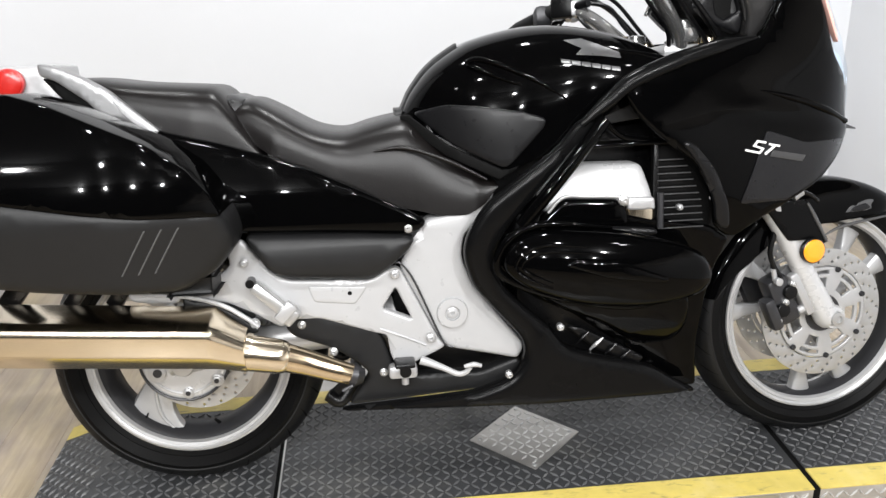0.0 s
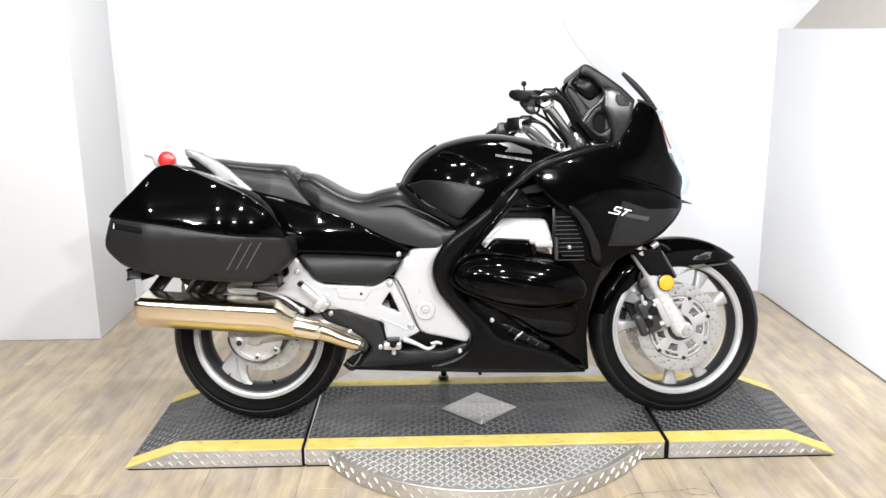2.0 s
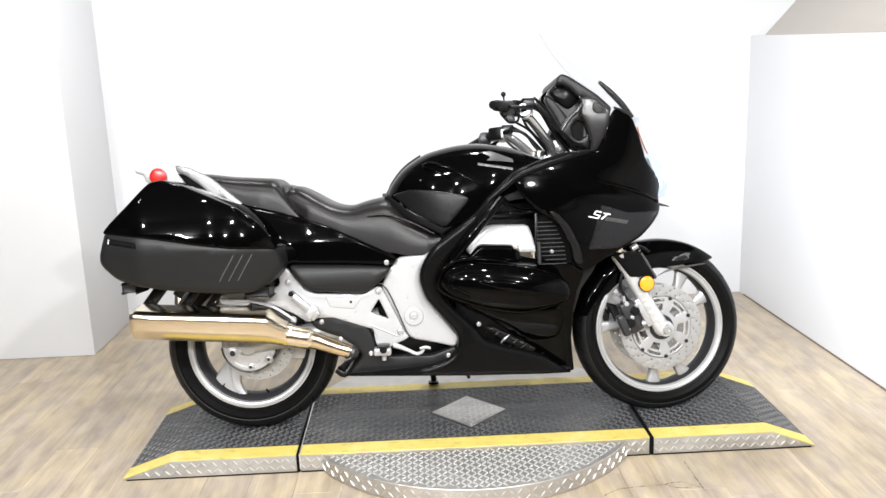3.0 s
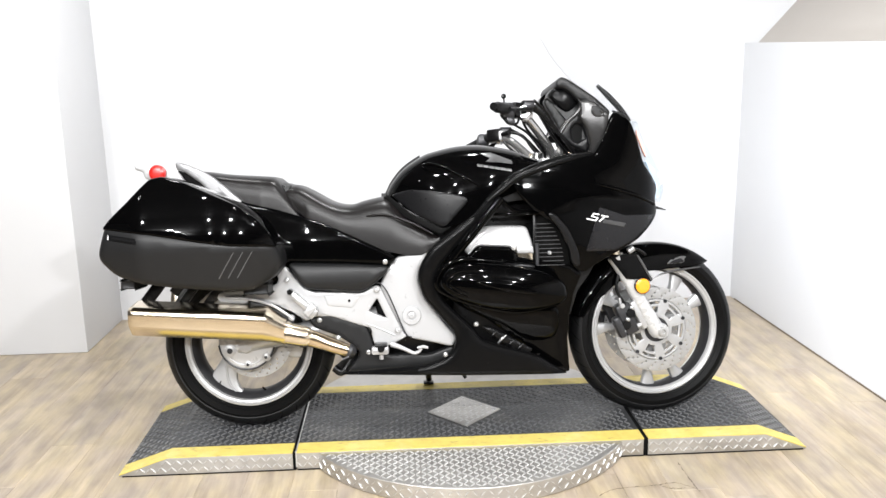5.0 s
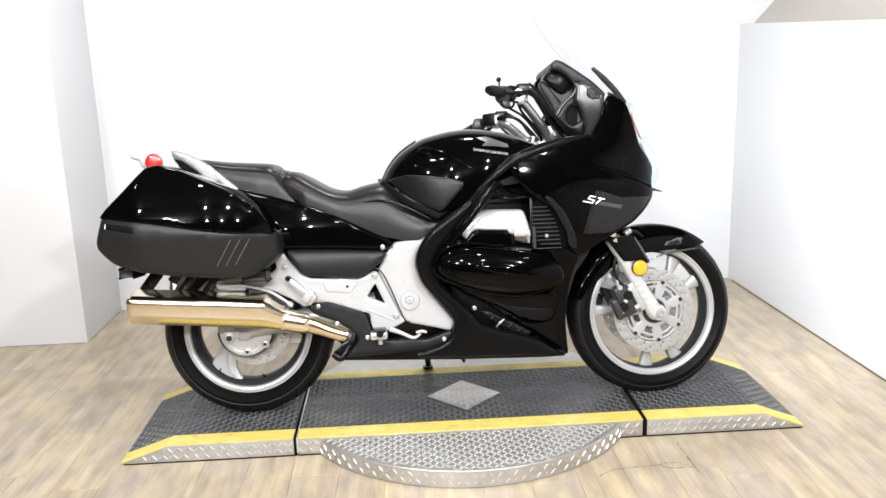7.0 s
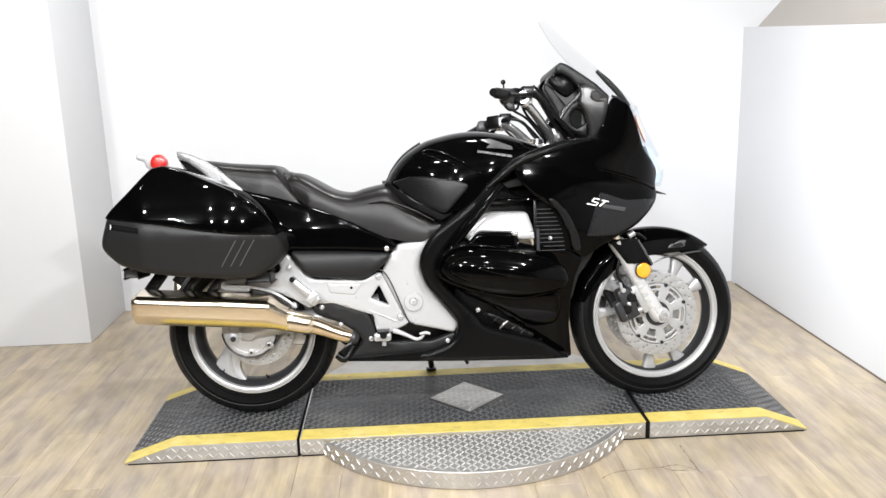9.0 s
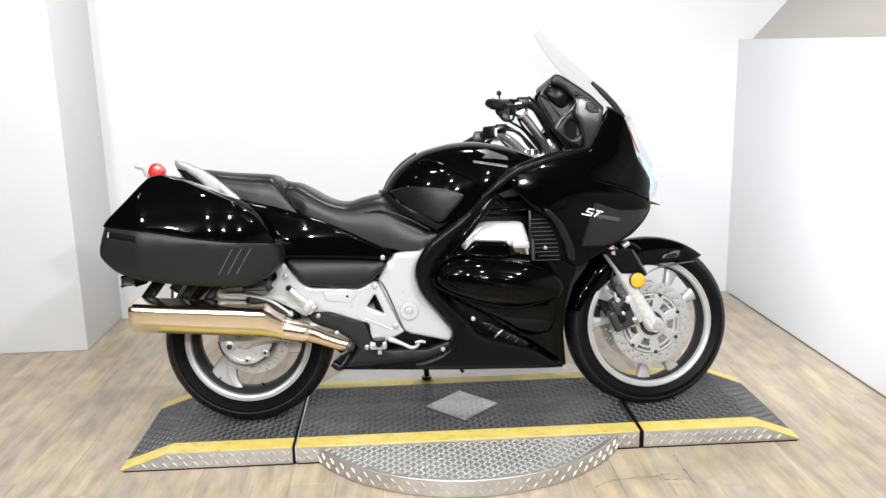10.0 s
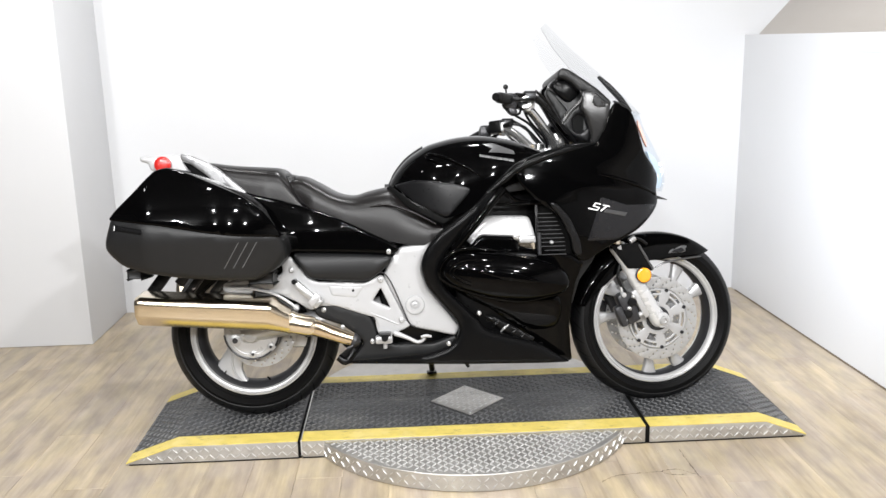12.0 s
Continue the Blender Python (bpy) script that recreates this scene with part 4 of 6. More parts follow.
for s in (-1, 1):
    up = part("upper_fairing", panel(UPPER, fair_half, 0.012, r=0.008, step=0.022, side=s, corner=0.02), PAINT, bike, "gloss black upper fairing")
    low_h = lambda x, z: fair_half(x, z) * 0.955
    lo = part("lower_cowl", panel(LOWER, low_h, 0.012, r=0.008, step=0.022, side=s, corner=0.012), PAINT, bike, "gloss black lower cowl")
    # The fairing is black here too; the patch colours in its reflection.
    g = [(0.436, 0.600), (0.484, 0.748), (0.575, 0.718), (0.692, 0.718), (0.660, 0.677), (0.610, 0.636), (0.540, 0.600)]
    part("grey_patch", panel(g, lambda x, z: fair_half(x, z) + 0.0025, 0.003, r=0.0015, step=0.022, side=s, corner=0.008), PATCH, up, "grey patch painting a reflection on the black fairing")
    part("rim_moulding", panel([(0.300, 0.735), (0.325, 0.735), (0.375, 0.680), (0.412, 0.600), (0.420, 0.545), (0.386, 0.560), (0.379, 0.612), (0.338, 0.690)], lambda x, z: fair_half(x, z) + 0.006, 0.012, r=0.006, step=0.02, side=s, corner=0.02), SATIN, up, "dark grey vent edge")
    # Added dark filler that hides a bright gap at the tank.
    part("fairing_gap_filler", panel([(0.085, 0.760), (0.200, 0.862), (0.300, 0.895), (0.400, 0.915), (0.400, 0.800), (0.160, 0.770)], 0.215, 0.010, r=0.003, step=0.03, side=s, corner=0.01), MATTE, up, "black filler added behind the fairing edge")
    part("fairing_rail", tube([(0.105, s * 0.268, 0.778), (0.160, s * 0.270, 0.822), (0.208, s * 0.268, 0.858), (0.300, s * 0.262, 0.893), (0.387, s * 0.250, 0.916), (0.470, s * 0.232, 0.930)], [0.008, 0.015, 0.017, 0.017, 0.015, 0.004], 14, 6, 0.8), SEMI, up, "rounded gloss black upper edge")
    part("crease", tube([(0.455, s * (fair_half(0.455, 0.830) - 0.002), 0.830), (0.530, s * fair_half(0.53, 0.812), 0.812), (0.620, s * fair_half(0.62, 0.783), 0.783), (0.690, s * fair_half(0.69, 0.752), 0.752)], [0.001, 0.006, 0.008, 0.006], 10, 6), PAINT, up)
    # Another added filler, darkening the opening beside the fender.
    part("cowl_gap_filler", panel([(0.350, 0.610), (0.500, 0.580), (0.470, 0.520), (0.425, 0.460), (0.395, 0.370), (0.350, 0.370)], 0.165, 0.012, r=0.003, step=0.03, side=s, corner=0.01), MATTE, lo, "black filler added between fairing and cowl")
    # engine guard bulge
    BUL = [(-0.066, 0.513), (-0.042, 0.560), (0.020, 0.582), (0.163, 0.569), (0.272, 0.545), (0.345, 0.515), (0.370, 0.470), (0.352, 0.430), (0.213, 0.410), (0.095, 0.422), (-0.005, 0.457), (-0.045, 0.485)]
    blg = lambda x, z: 0.262 + 0.085 * math.sqrt(max(0.0, 1 - (abs(x - 0.14) / (0.245 if x > 0.14 else 0.235)) ** (3.0 if x > 0.14 else 2.0) - ((z - 0.497 + 0.10 * (x - 0.14)) / 0.098) ** 2))
    guard = part("engine_guard", panel(BUL, blg, 0.05, r=0.014, step=0.016, side=s, corner=0.035), PAINT, bike, "bulging gloss black cylinder guard")
    part("guard_rim", tube([(0.16, s * 0.286, 0.574), (0.02, s * 0.287, 0.588), (-0.045, s * 0.284, 0.562), (-0.071, s * 0.280, 0.512), (-0.045, s * 0.277, 0.478), (0.05, s * 0.272, 0.437), (0.20, s * 0.268, 0.406), (0.33, s * 0.262, 0.424)], [0.003, 0.008, 0.009, 0.009, 0.009, 0.009, 0.009, 0.004], 12), PAINT, guard)
    part("guard_lip", panel([(0.05, 0.515), (0.075, 0.528), (0.17, 0.515), (0.26, 0.478), (0.25, 0.468), (0.14, 0.487)], lambda x, z: blg(x, z) + 0.005, 0.012, r=0.005, step=0.014, side=s, corner=0.012), PAINT, guard)
    for off, thick in ((0.012, 0.0042), (0.024, 0.0036)):
        ridge = [(0.10, 0.560 - off), (0.02, 0.566 - off), (-0.030 + off * 0.5, 0.548 - off * 0.8), (-0.052 + off, 0.512), (-0.034 + off, 0.486 + off * 0.5), (0.03, 0.456 + off)]
        part("guard_ridge", tube([(x, s * (blg(x, z) + 0.001), z) for x, z in ridge], [0.001, thick, thick, thick, thick, 0.001], 8, 5), PAINT, guard)
    part("under_guard", panel([(-0.02, 0.455), (0.06, 0.432), (0.20, 0.408), (0.345, 0.42), (0.354, 0.343), (0.338, 0.291), (0.27, 0.268), (0.222, 0.303), (0.165, 0.350), (0.06, 0.402)], lambda x, z: fair_half(x, z) * 0.955 + 0.024 - 0.10 * abs(z - 0.385) - 1.6 * max(0, 0.385 - z) ** 2, 0.03, r=0.012, step=0.02, side=s, corner=0.03), PAINT, lo, "gloss black scoop under the cylinder guard")
    # matte cover along the frame
    COVER = [(0.110, 0.793), (0.060, 0.735), (-0.045, 0.660), (-0.085, 0.630), (-0.125, 0.570), (-0.134, 0.525), (-0.115, 0.458), (-0.065, 0.398), (-0.008, 0.330), (-0.010, 0.286), (-0.045, 0.248), (-0.12, 0.224), (-0.30, 0.213), (-0.375, 0.210), (-0.402, 0.206), (-0.385, 0.202), (-0.13, 0.191), (0.08, 0.182), (0.295, 0.171), (0.392, 0.169),
             (0.350, 0.191), (0.284, 0.238), (0.25, 0.254), (0.150, 0.284), (0.075, 0.312), (0.055, 0.35), (-0.005, 0.405), (-0.055, 0.46), (-0.072, 0.52), (-0.045, 0.575), (0.03, 0.66), (0.15, 0.785)]
    cov = part("frame_cover", panel(COVER, lambda x, z: 0.238 + 0.045 * max(0, min(1, (z - 0.35) / 0.4)) - 0.05 * max(0, 0.3 - z) - 0.13 * max(0, x - 0.03), 0.03, r=0.018, step=0.016, side=s, corner=0.025), SEMI, bike, "semi-gloss black cover along the frame")
    part("frame_tube", tube([(0.150, s * 0.275, 0.786), (0.060, s * 0.285, 0.68), (-0.020, s * 0.275, 0.585)], 0.014, 12), PAINT, bike, "gloss black tube")
    for bx, bz, bh in ((0.06, 0.367, 0.262), (-0.045, 0.262, 0.235), (0.288, 0.223, 0.168)):
        part("screw", moved(bolt_mesh(bx, bz, -bh, 0.006), Matrix.Scale(-s, 4, (0, 1, 0))), STEEL, cov)

# fine parts of the side that faces the room
emb = part("cowl_louvre", panel([(0.085, 0.345), (0.120, 0.340), (0.262, 0.262), (0.245, 0.246), (0.150, 0.290)], 0.186, 0.012, r=0.004, step=0.014, corner=0.008), BLACKMETAL, bike, "black louvre low in the cowl")
for i in range(4):
    lx, lz = 0.118 + 0.030 * i, 0.318 - 0.016 * i
    # The one pale fin paints light coming through the louvre.
    part("fin", tube([(lx - 0.008, -0.186, lz - 0.014), (lx + 0.004, -0.192, lz), (lx + 0.020, -0.190, lz + 0.012)], [0.002, 0.0045, 0.002], 8), BLACKMETAL if i != 1 else CAST, emb)

# middle: engine block, radiator and head cover inside the window
part("engine_block", box(-0.02, 0.33, -0.155, 0.155, 0.20, 0.60, 0.04), BLACKMETAL, bike, "dark engine block behind the fairing")
# Added filler that keeps the bright wall from showing under the tank.
part("tank_gap_filler", box(-0.20, 0.30, -0.150, 0.150, 0.602, 0.80, 0.03), BLACKMETAL, bike, "black filler body closing the gap under the tank")
part("gearbox", box(-0.30, -0.021, -0.13, 0.13, 0.22, 0.60, 0.03), BLACKMETAL, bike, "dark gearbox case")
for s in (-1, 1):
    hc = part("head_cover", panel([(0.030, 0.640), (0.075, 0.680), (0.115, 0.694), (0.245, 0.690), (0.262, 0.628), (0.262, 0.592), (0.03, 0.600)], lambda x, z: 0.236 - 0.35 * max(0, z - 0.62), 0.05, r=0.016, step=0.016, side=s, corner=0.018), FORK, bike, "silver cylinder head cover")
    plug = part("plug_cover", panel([(0.026, 0.590), (0.038, 0.600), (0.072, 0.630), (0.185, 0.624), (0.205, 0.600), (0.208, 0.566), (0.03, 0.572)], 0.252, 0.03, r=0.012, step=0.014, side=s, corner=0.014), PAINT, hc, "gloss black plug cover")
    part("cover_edge", tube([(0.040, s * 0.250, 0.604), (0.071, s * 0.251, 0.634), (0.120, s * 0.251, 0.633), (0.187, s * 0.251, 0.628), (0.203, s * 0.250, 0.612)], [0.003, 0.004, 0.004, 0.004, 0.003], 10), CAST, plug, "bright cast edge")
    part("duct", panel([(0.200, 0.620), (0.260, 0.617), (0.262, 0.564), (0.206, 0.566)], 0.246, 0.03, r=0.008, step=0.014, side=s, corner=0.008), CHROME, hc, "polished metal elbow")
    part("duct_step", panel([(0.198, 0.626), (0.259, 0.624), (0.261, 0.598), (0.204, 0.600)], 0.250, 0.012, r=0.005, step=0.014, side=s, corner=0.006), CAST, hc)
    part("cover_bolt", moved(bolt_mesh(0.194, 0.622, -0.257, 0.009), Matrix.Scale(-s, 4, (0, 1, 0))), STEEL, hc)
    part("window_sill", panel([(-0.005, 0.590), (0.030, 0.578), (0.20, 0.566), (0.262, 0.560), (0.262, 0.548), (0.19, 0.552), (0.01, 0.566)], 0.262, 0.03, r=0.006, step=0.014, side=s, corner=0.008), SATIN, hc, "satin black sill under the window")
    grille = part("radiator_grille", box(0.262, 0.272, -0.004, 0.004, 0.57, 0.735, 0.002, pose(0, s * 0.232, 0)), BLACKMETAL, bike, "black slatted radiator side grille")
    for i in range(11):
        z = 0.556 + 0.0140 * i
        part("slat", box(0.268, interp(z, (0.55, 0.616, 0.675, 0.71), (0.366, 0.358, 0.334, 0.312)), s * 0.240 - 0.0025, s * 0.240 + 0.0025, z, z + 0.0020, 0.0006, seg=1), GREYMETAL, grille)
    part("radiator_core", box(0.27, 0.39, s * 0.20 - 0.012, s * 0.20 + 0.012, 0.55, 0.74, 0.004), DARK_GAP, grille)
    part("post", tube([(0.272, s * 0.246, 0.560), (0.272, s * 0.246, 0.632)], 0.0065, 12, 1), CALIPER, grille, "ribbed dark grey post")
    part("hose_fitting", moved(bolt_mesh(0.316, 0.598, -0.240, 0.005), Matrix.Scale(-s, 4, (0, 1, 0))), CAST, grille)
    part("window_bar", join(box(0.13, 0.30, s * 0.235 - 0.008, s * 0.235 + 0.008, 0.728, 0.736, 0.003), tube([(0.15, s * 0.24, 0.79), (0.20, s * 0.235, 0.745), (0.28, s * 0.225, 0.735)], 0.006)), PAINT, bike, "black bar across the fairing window")
    part("air_duct", panel([(0.135, 0.785), (0.205, 0.748), (0.262, 0.742), (0.262, 0.738), (0.125, 0.738), (0.118, 0.765)], 0.215, 0.03, r=0.006, step=0.02, side=s), SATIN, bike, "dark inner duct")

# nose, dash, screen
part("nose_cowl", body_loft(0.42, 0.715, lambda x: interp(x, (0.42, 0.5, 0.56, 0.60, 0.63, 0.66, 0.715), (0.90, 0.98, 1.05, 1.03, 0.97, 0.87, 0.80)), lambda x: interp(x, (0.42, 0.5, 0.6, 0.66, 0.715), (0.60, 0.58, 0.64, 0.69, 0.73)),
                            lambda x: fair_half(x, 0.80) * 0.86 + 0.002, 0.6, 0.55), BLACKMETAL, bike, "black nose structure")
hl = part("headlamp", panel([(0.620, 1.040), (0.640, 1.040), (0.662, 0.981), (0.718, 0.892), (0.752, 0.851), (0.768, 0.800), (0.745, 0.757), (0.702, 0.764), (0.722, 0.812), (0.657, 0.888), (0.634, 0.985)], lambda x, z: interp(x, (0.62, 0.66, 0.70, 0.74, 0.77), (0.180, 0.166, 0.142, 0.098, 0.050)), r=0.006, step=0.014, corner=0.012, back=-0.12), LENS, bike, "clear wraparound headlamp glass, lit")
part("lit_reflector", panel([(0.672, 0.905), (0.712, 0.880), (0.742, 0.840), (0.755, 0.800), (0.738, 0.770), (0.712, 0.772), (0.730, 0.815), (0.690, 0.865)], lambda x, z: interp(x, (0.62, 0.66, 0.70, 0.74, 0.77), (0.180, 0.166, 0.142, 0.098, 0.050)) - 0.008, r=0.004, step=0.014, corner=0.010, back=-0.10), LAMPLIT, hl, "lit headlamp bowl")
part("bulb_glow", join(*[lathe([(0.0001, -0.045), (0.030, -0.03), (0.042, 0), (0.030, 0.03), (0.0001, 0.045)], 0.712, 0.815, y, 20, False) for y in (-0.055, 0.055)]), HEADGLOW, hl, "glowing headlamp bowl")
for s in (-1, 1):
    part("indicator", panel([(0.632, 1.010), (0.642, 0.990), (0.662, 0.935), (0.664, 0.912), (0.652, 0.935), (0.634, 0.985)], lambda x, z: fair_half(x, z) + 0.004, 0.02, r=0.003, step=0.012, side=s, corner=0.006), INDICATOR, bike, "orange indicator lens")
part("beak_fin", loft([[(0.685, -0.172, 0.752), (0.705, -0.130, 0.735), (0.685, -0.172, 0.738)], [(0.752, -0.122, 0.731), (0.753, -0.120, 0.729), (0.752, -0.122, 0.728)]]), MATTE, bike, "dark pointed fin on the nose")
part("dash_housing", body_loft(0.365, 0.545, lambda x: interp(x, (0.365, 0.386, 0.475, 0.545), (1.140, 1.165, 1.115, 1.06)), lambda x: interp(x, (0.365, 0.40, 0.44, 0.545), (1.10, 1.055, 0.99, 0.93)), lambda x: interp(x, (0.32, 0.36, 0.45, 0.545), (0.09, 0.115, 0.145, 0.155)), 0.5, 0.5), MATTE, bike, "matte black instrument housing")
part("screen_hood", panel([(0.360, 1.169), (0.366, 1.187), (0.380, 1.198), (0.403, 1.190), (0.454, 1.156), (0.503, 1.121), (0.550, 1.076), (0.544, 1.058), (0.495, 1.086), (0.464, 1.111), (0.436, 1.115), (0.411, 1.143), (0.385, 1.160), (0.369, 1.159)], lambda x, z: 0.165, r=0.010, step=0.014, corner=0.010, back=-0.165), MATTE, bike, "black hood over the instruments")
for s in (-1, 1):
    inner = part("inner_panel", panel([(0.437, 1.110), (0.461, 1.118), (0.492, 1.106), (0.540, 1.065), (0.533, 1.018), (0.512, 0.956), (0.491, 0.925), (0.472, 0.935), (0.474, 0.973), (0.461, 1.016), (0.438, 1.055), (0.443, 1.090)], lambda x, z: 0.176 + 0.05 * max(0, x - 0.46) + 0.012 * math.sin((z - 0.93) * 14), 0.03, r=0.008, step=0.012, side=s, corner=0.010), INNER, bike, "grey inner fairing panel")
    rec = part("recess", panel([(0.478, 1.094), (0.501, 1.092), (0.528, 1.066), (0.524, 1.050), (0.493, 1.055), (0.477, 1.073)], lambda x, z: 0.191, 0.012, r=0.004, step=0.010, side=s, corner=0.008), MATTE, inner, "dark moulded recess")
    part("recess_rim", tube([(0.476, s * 0.193, 1.076), (0.487, s * 0.194, 1.062), (0.505, s * 0.195, 1.058), (0.515, s * 0.195, 1.066), (0.505, s * 0.194, 1.077)], [0.002, 0.003, 0.003, 0.003, 0.002], 8), INNER, rec)
    lobe = lambda x, z: 0.112 + 0.030 * math.sqrt(max(0.0, 1 - ((x - 0.392) / 0.062) ** 2 - ((z - 1.120) / 0.058) ** 2))
    part("gauge_pod", panel([(0.336, 1.137), (0.352, 1.159), (0.372, 1.170), (0.412, 1.165), (0.440, 1.135), (0.447, 1.103), (0.433, 1.074), (0.410, 1.069), (0.379, 1.093)], lobe, 0.06, r=0.012, step=0.010, side=s, corner=0.016), SEMI, inner, "rounded black instrument pod")
    wing = part("dash_wing", panel([(0.327, 1.115), (0.333, 1.131), (0.347, 1.134), (0.383, 1.106), (0.424, 1.073), (0.410, 1.040), (0.388, 1.008), (0.360, 1.059)], 0.112, 0.03, r=0.006, step=0.014, side=s, corner=0.008), MATTE, inner, "black instrument side")
    part("wing_edge", tube([(0.329, s * 0.118, 1.118), (0.334, s * 0.120, 1.131), (0.348, s * 0.122, 1.124), (0.382, s * 0.122, 1.099), (0.420, s * 0.122, 1.073)], [0.002, 0.004, 0.004, 0.004, 0.003], 8, 4), INNER, wing, "thin grey moulded edge")
    part("wing_edge", tube([(0.418, s * 0.122, 1.073), (0.401, s * 0.122, 1.046), (0.380, s * 0.122, 1.008)], [0.003, 0.005, 0.006], 8), INNER, wing, "thin grey moulded edge")
    lp = part("lower_panel", panel([(0.373, 1.000), (0.410, 1.052), (0.436, 1.073), (0.448, 1.053), (0.465, 1.017), (0.476, 0.974), (0.466, 0.939), (0.414, 0.960)], 0.158, 0.03, r=0.006, step=0.012, side=s, corner=0.008, holes=[[(0.411, 1.018), (0.430, 1.038), (0.451, 1.031), (0.464, 0.986), (0.434, 0.969), (0.415, 0.983)]]), SATIN, inner, "dark lower panel with a pocket")
    part("pocket", panel([(0.400, 1.025), (0.430, 1.050), (0.460, 1.035), (0.472, 0.980), (0.434, 0.955), (0.405, 0.978)], 0.145, 0.01, r=0.003, step=0.02, side=s, corner=0.004), DARK_GAP, lp)
    part("panel_edge", tube([(0.437, s * 0.172, 1.119), (0.445, s * 0.174, 1.095), (0.432, s * 0.168, 1.072), (0.408, s * 0.164, 1.051), (0.388, s * 0.162, 1.026), (0.372, s * 0.160, 0.999)], [0.002, 0.005, 0.006, 0.006, 0.006, 0.004], 8, 5), INNER, lp, "rounded grey panel edge")
    part("panel_edge", tube([(0.437, s * 0.170, 1.058), (0.457, s * 0.172, 1.028), (0.468, s * 0.172, 0.995), (0.473, s * 0.170, 0.965)], [0.002, 0.004, 0.004, 0.002], 8, 5), INNER, lp, "rounded grey panel edge")


SCREEN_V = (0, 0.25, 0.5, 0.75, 1)
SCREEN_MID = ((0.690, 0.610, 0.525, 0.430, 0.348), (1.040, 1.125, 1.205, 1.290, 1.378))
SCREEN_SIDE = ((0.585, 0.490, 0.407, 0.350, 0.316), (1.030, 1.110, 1.194, 1.270, 1.345))


def screen_at(u, v):
    """A point of the windscreen: v runs up it, u across."""
    c = [interp(v, SCREEN_V, q) for q in SCREEN_MID]
    e = [interp(v, SCREEN_V, q) for q in SCREEN_SIDE]
    k = u * u
    return Vector((c[0] + (e[0] - c[0]) * k, (0.188 - 0.075 * v - 0.05 * max(0, v - 0.8)) * u, c[1] + (e[1] - c[1]) * k))


def screen_bm(t=0.004, nu=16, nv=24):
    bm = bmesh.new()
    for off in (0.0, t):
        g = [[bm.verts.new(screen_at(-1 + 2 * i / nu, j / nv) + Vector((0.7, 0, 0.7)) * off) for i in range(nu + 1)] for j in range(nv + 1)]
        for j in range(nv):
            for i in range(nu):
                bm.faces.new((g[j][i], g[j][i + 1], g[j + 1][i + 1], g[j + 1][i]))
        if off == 0:
            g0 = g
    edge0 = g0[0] + [r[-1] for r in g0[1:]] + g0[-1][-2::-1] + [r[0] for r in g0[-2:0:-1]]
    edge1 = g[0] + [r[-1] for r in g[1:]] + g[-1][-2::-1] + [r[0] for r in g[-2:0:-1]]
    for i in range(len(edge0)):
        k = (i + 1) % len(edge0)
        bm.faces.new((edge0[i], edge0[k], edge1[k], edge1[i]))
    return bm


ws = part("windscreen", screen_bm(), SCREEN, bike, "tall clear curved windscreen")
ws.visible_shadow = False
rim_edge = part("screen_edge", tube([screen_at(-1, 0.2 + 0.1 * k) for k in range(9)], 0.0015, 8, 3), SMOKE, ws, "polished edge of the screen")
rim_edge.visible_shadow = False
part("screen_garnish", tube([(0.577, 0.150, 1.203), (0.620, 0.155, 1.163), (0.665, 0.158, 1.115), (0.704, 0.155, 1.066)], [0.007, 0.012, 0.012, 0.006], 10), MATTE, bike, "black strip along the screen's lower edge")
part("screen_garnish", tube([(0.555, -0.165, 1.076), (0.590, -0.160, 1.062), (0.618, -0.152, 1.042)], [0.004, 0.006, 0.004], 10), MATTE, bike, "black strip along the screen's lower edge")

# tank and seats
t_top = smooth_profile([(-0.236, 0.806), (-0.216, 0.847), (-0.173, 0.898), (-0.114, 0.938), (-0.07, 0.956), (0.013, 0.974), (0.097, 0.977), (0.19, 0.962), (0.255, 0.940), (0.32, 0.910)])
t_bot = ((-0.236, -0.135, -0.035, 0.05, 0.135, 0.32), (0.800, 0.742, 0.690, 0.72, 0.78, 0.85))
t_wid = smooth_profile([(-0.236, 0.055), (-0.20, 0.125), (-0.13, 0.178), (-0.03, 0.215), (0.06, 0.228), (0.15, 0.232), (0.25, 0.225), (0.32, 0.20)])
PXT, PZT = 0.62, 0.62


def tank_half(x, z):
    t, b, w = interp(x, *t_top), interp(x, *t_bot), interp(x, *t_wid)
    s = min(0.999, max(0.0, (z - b) / (t - b))) ** (1 / PZT)
    return w * math.sqrt(1 - s * s) ** PXT


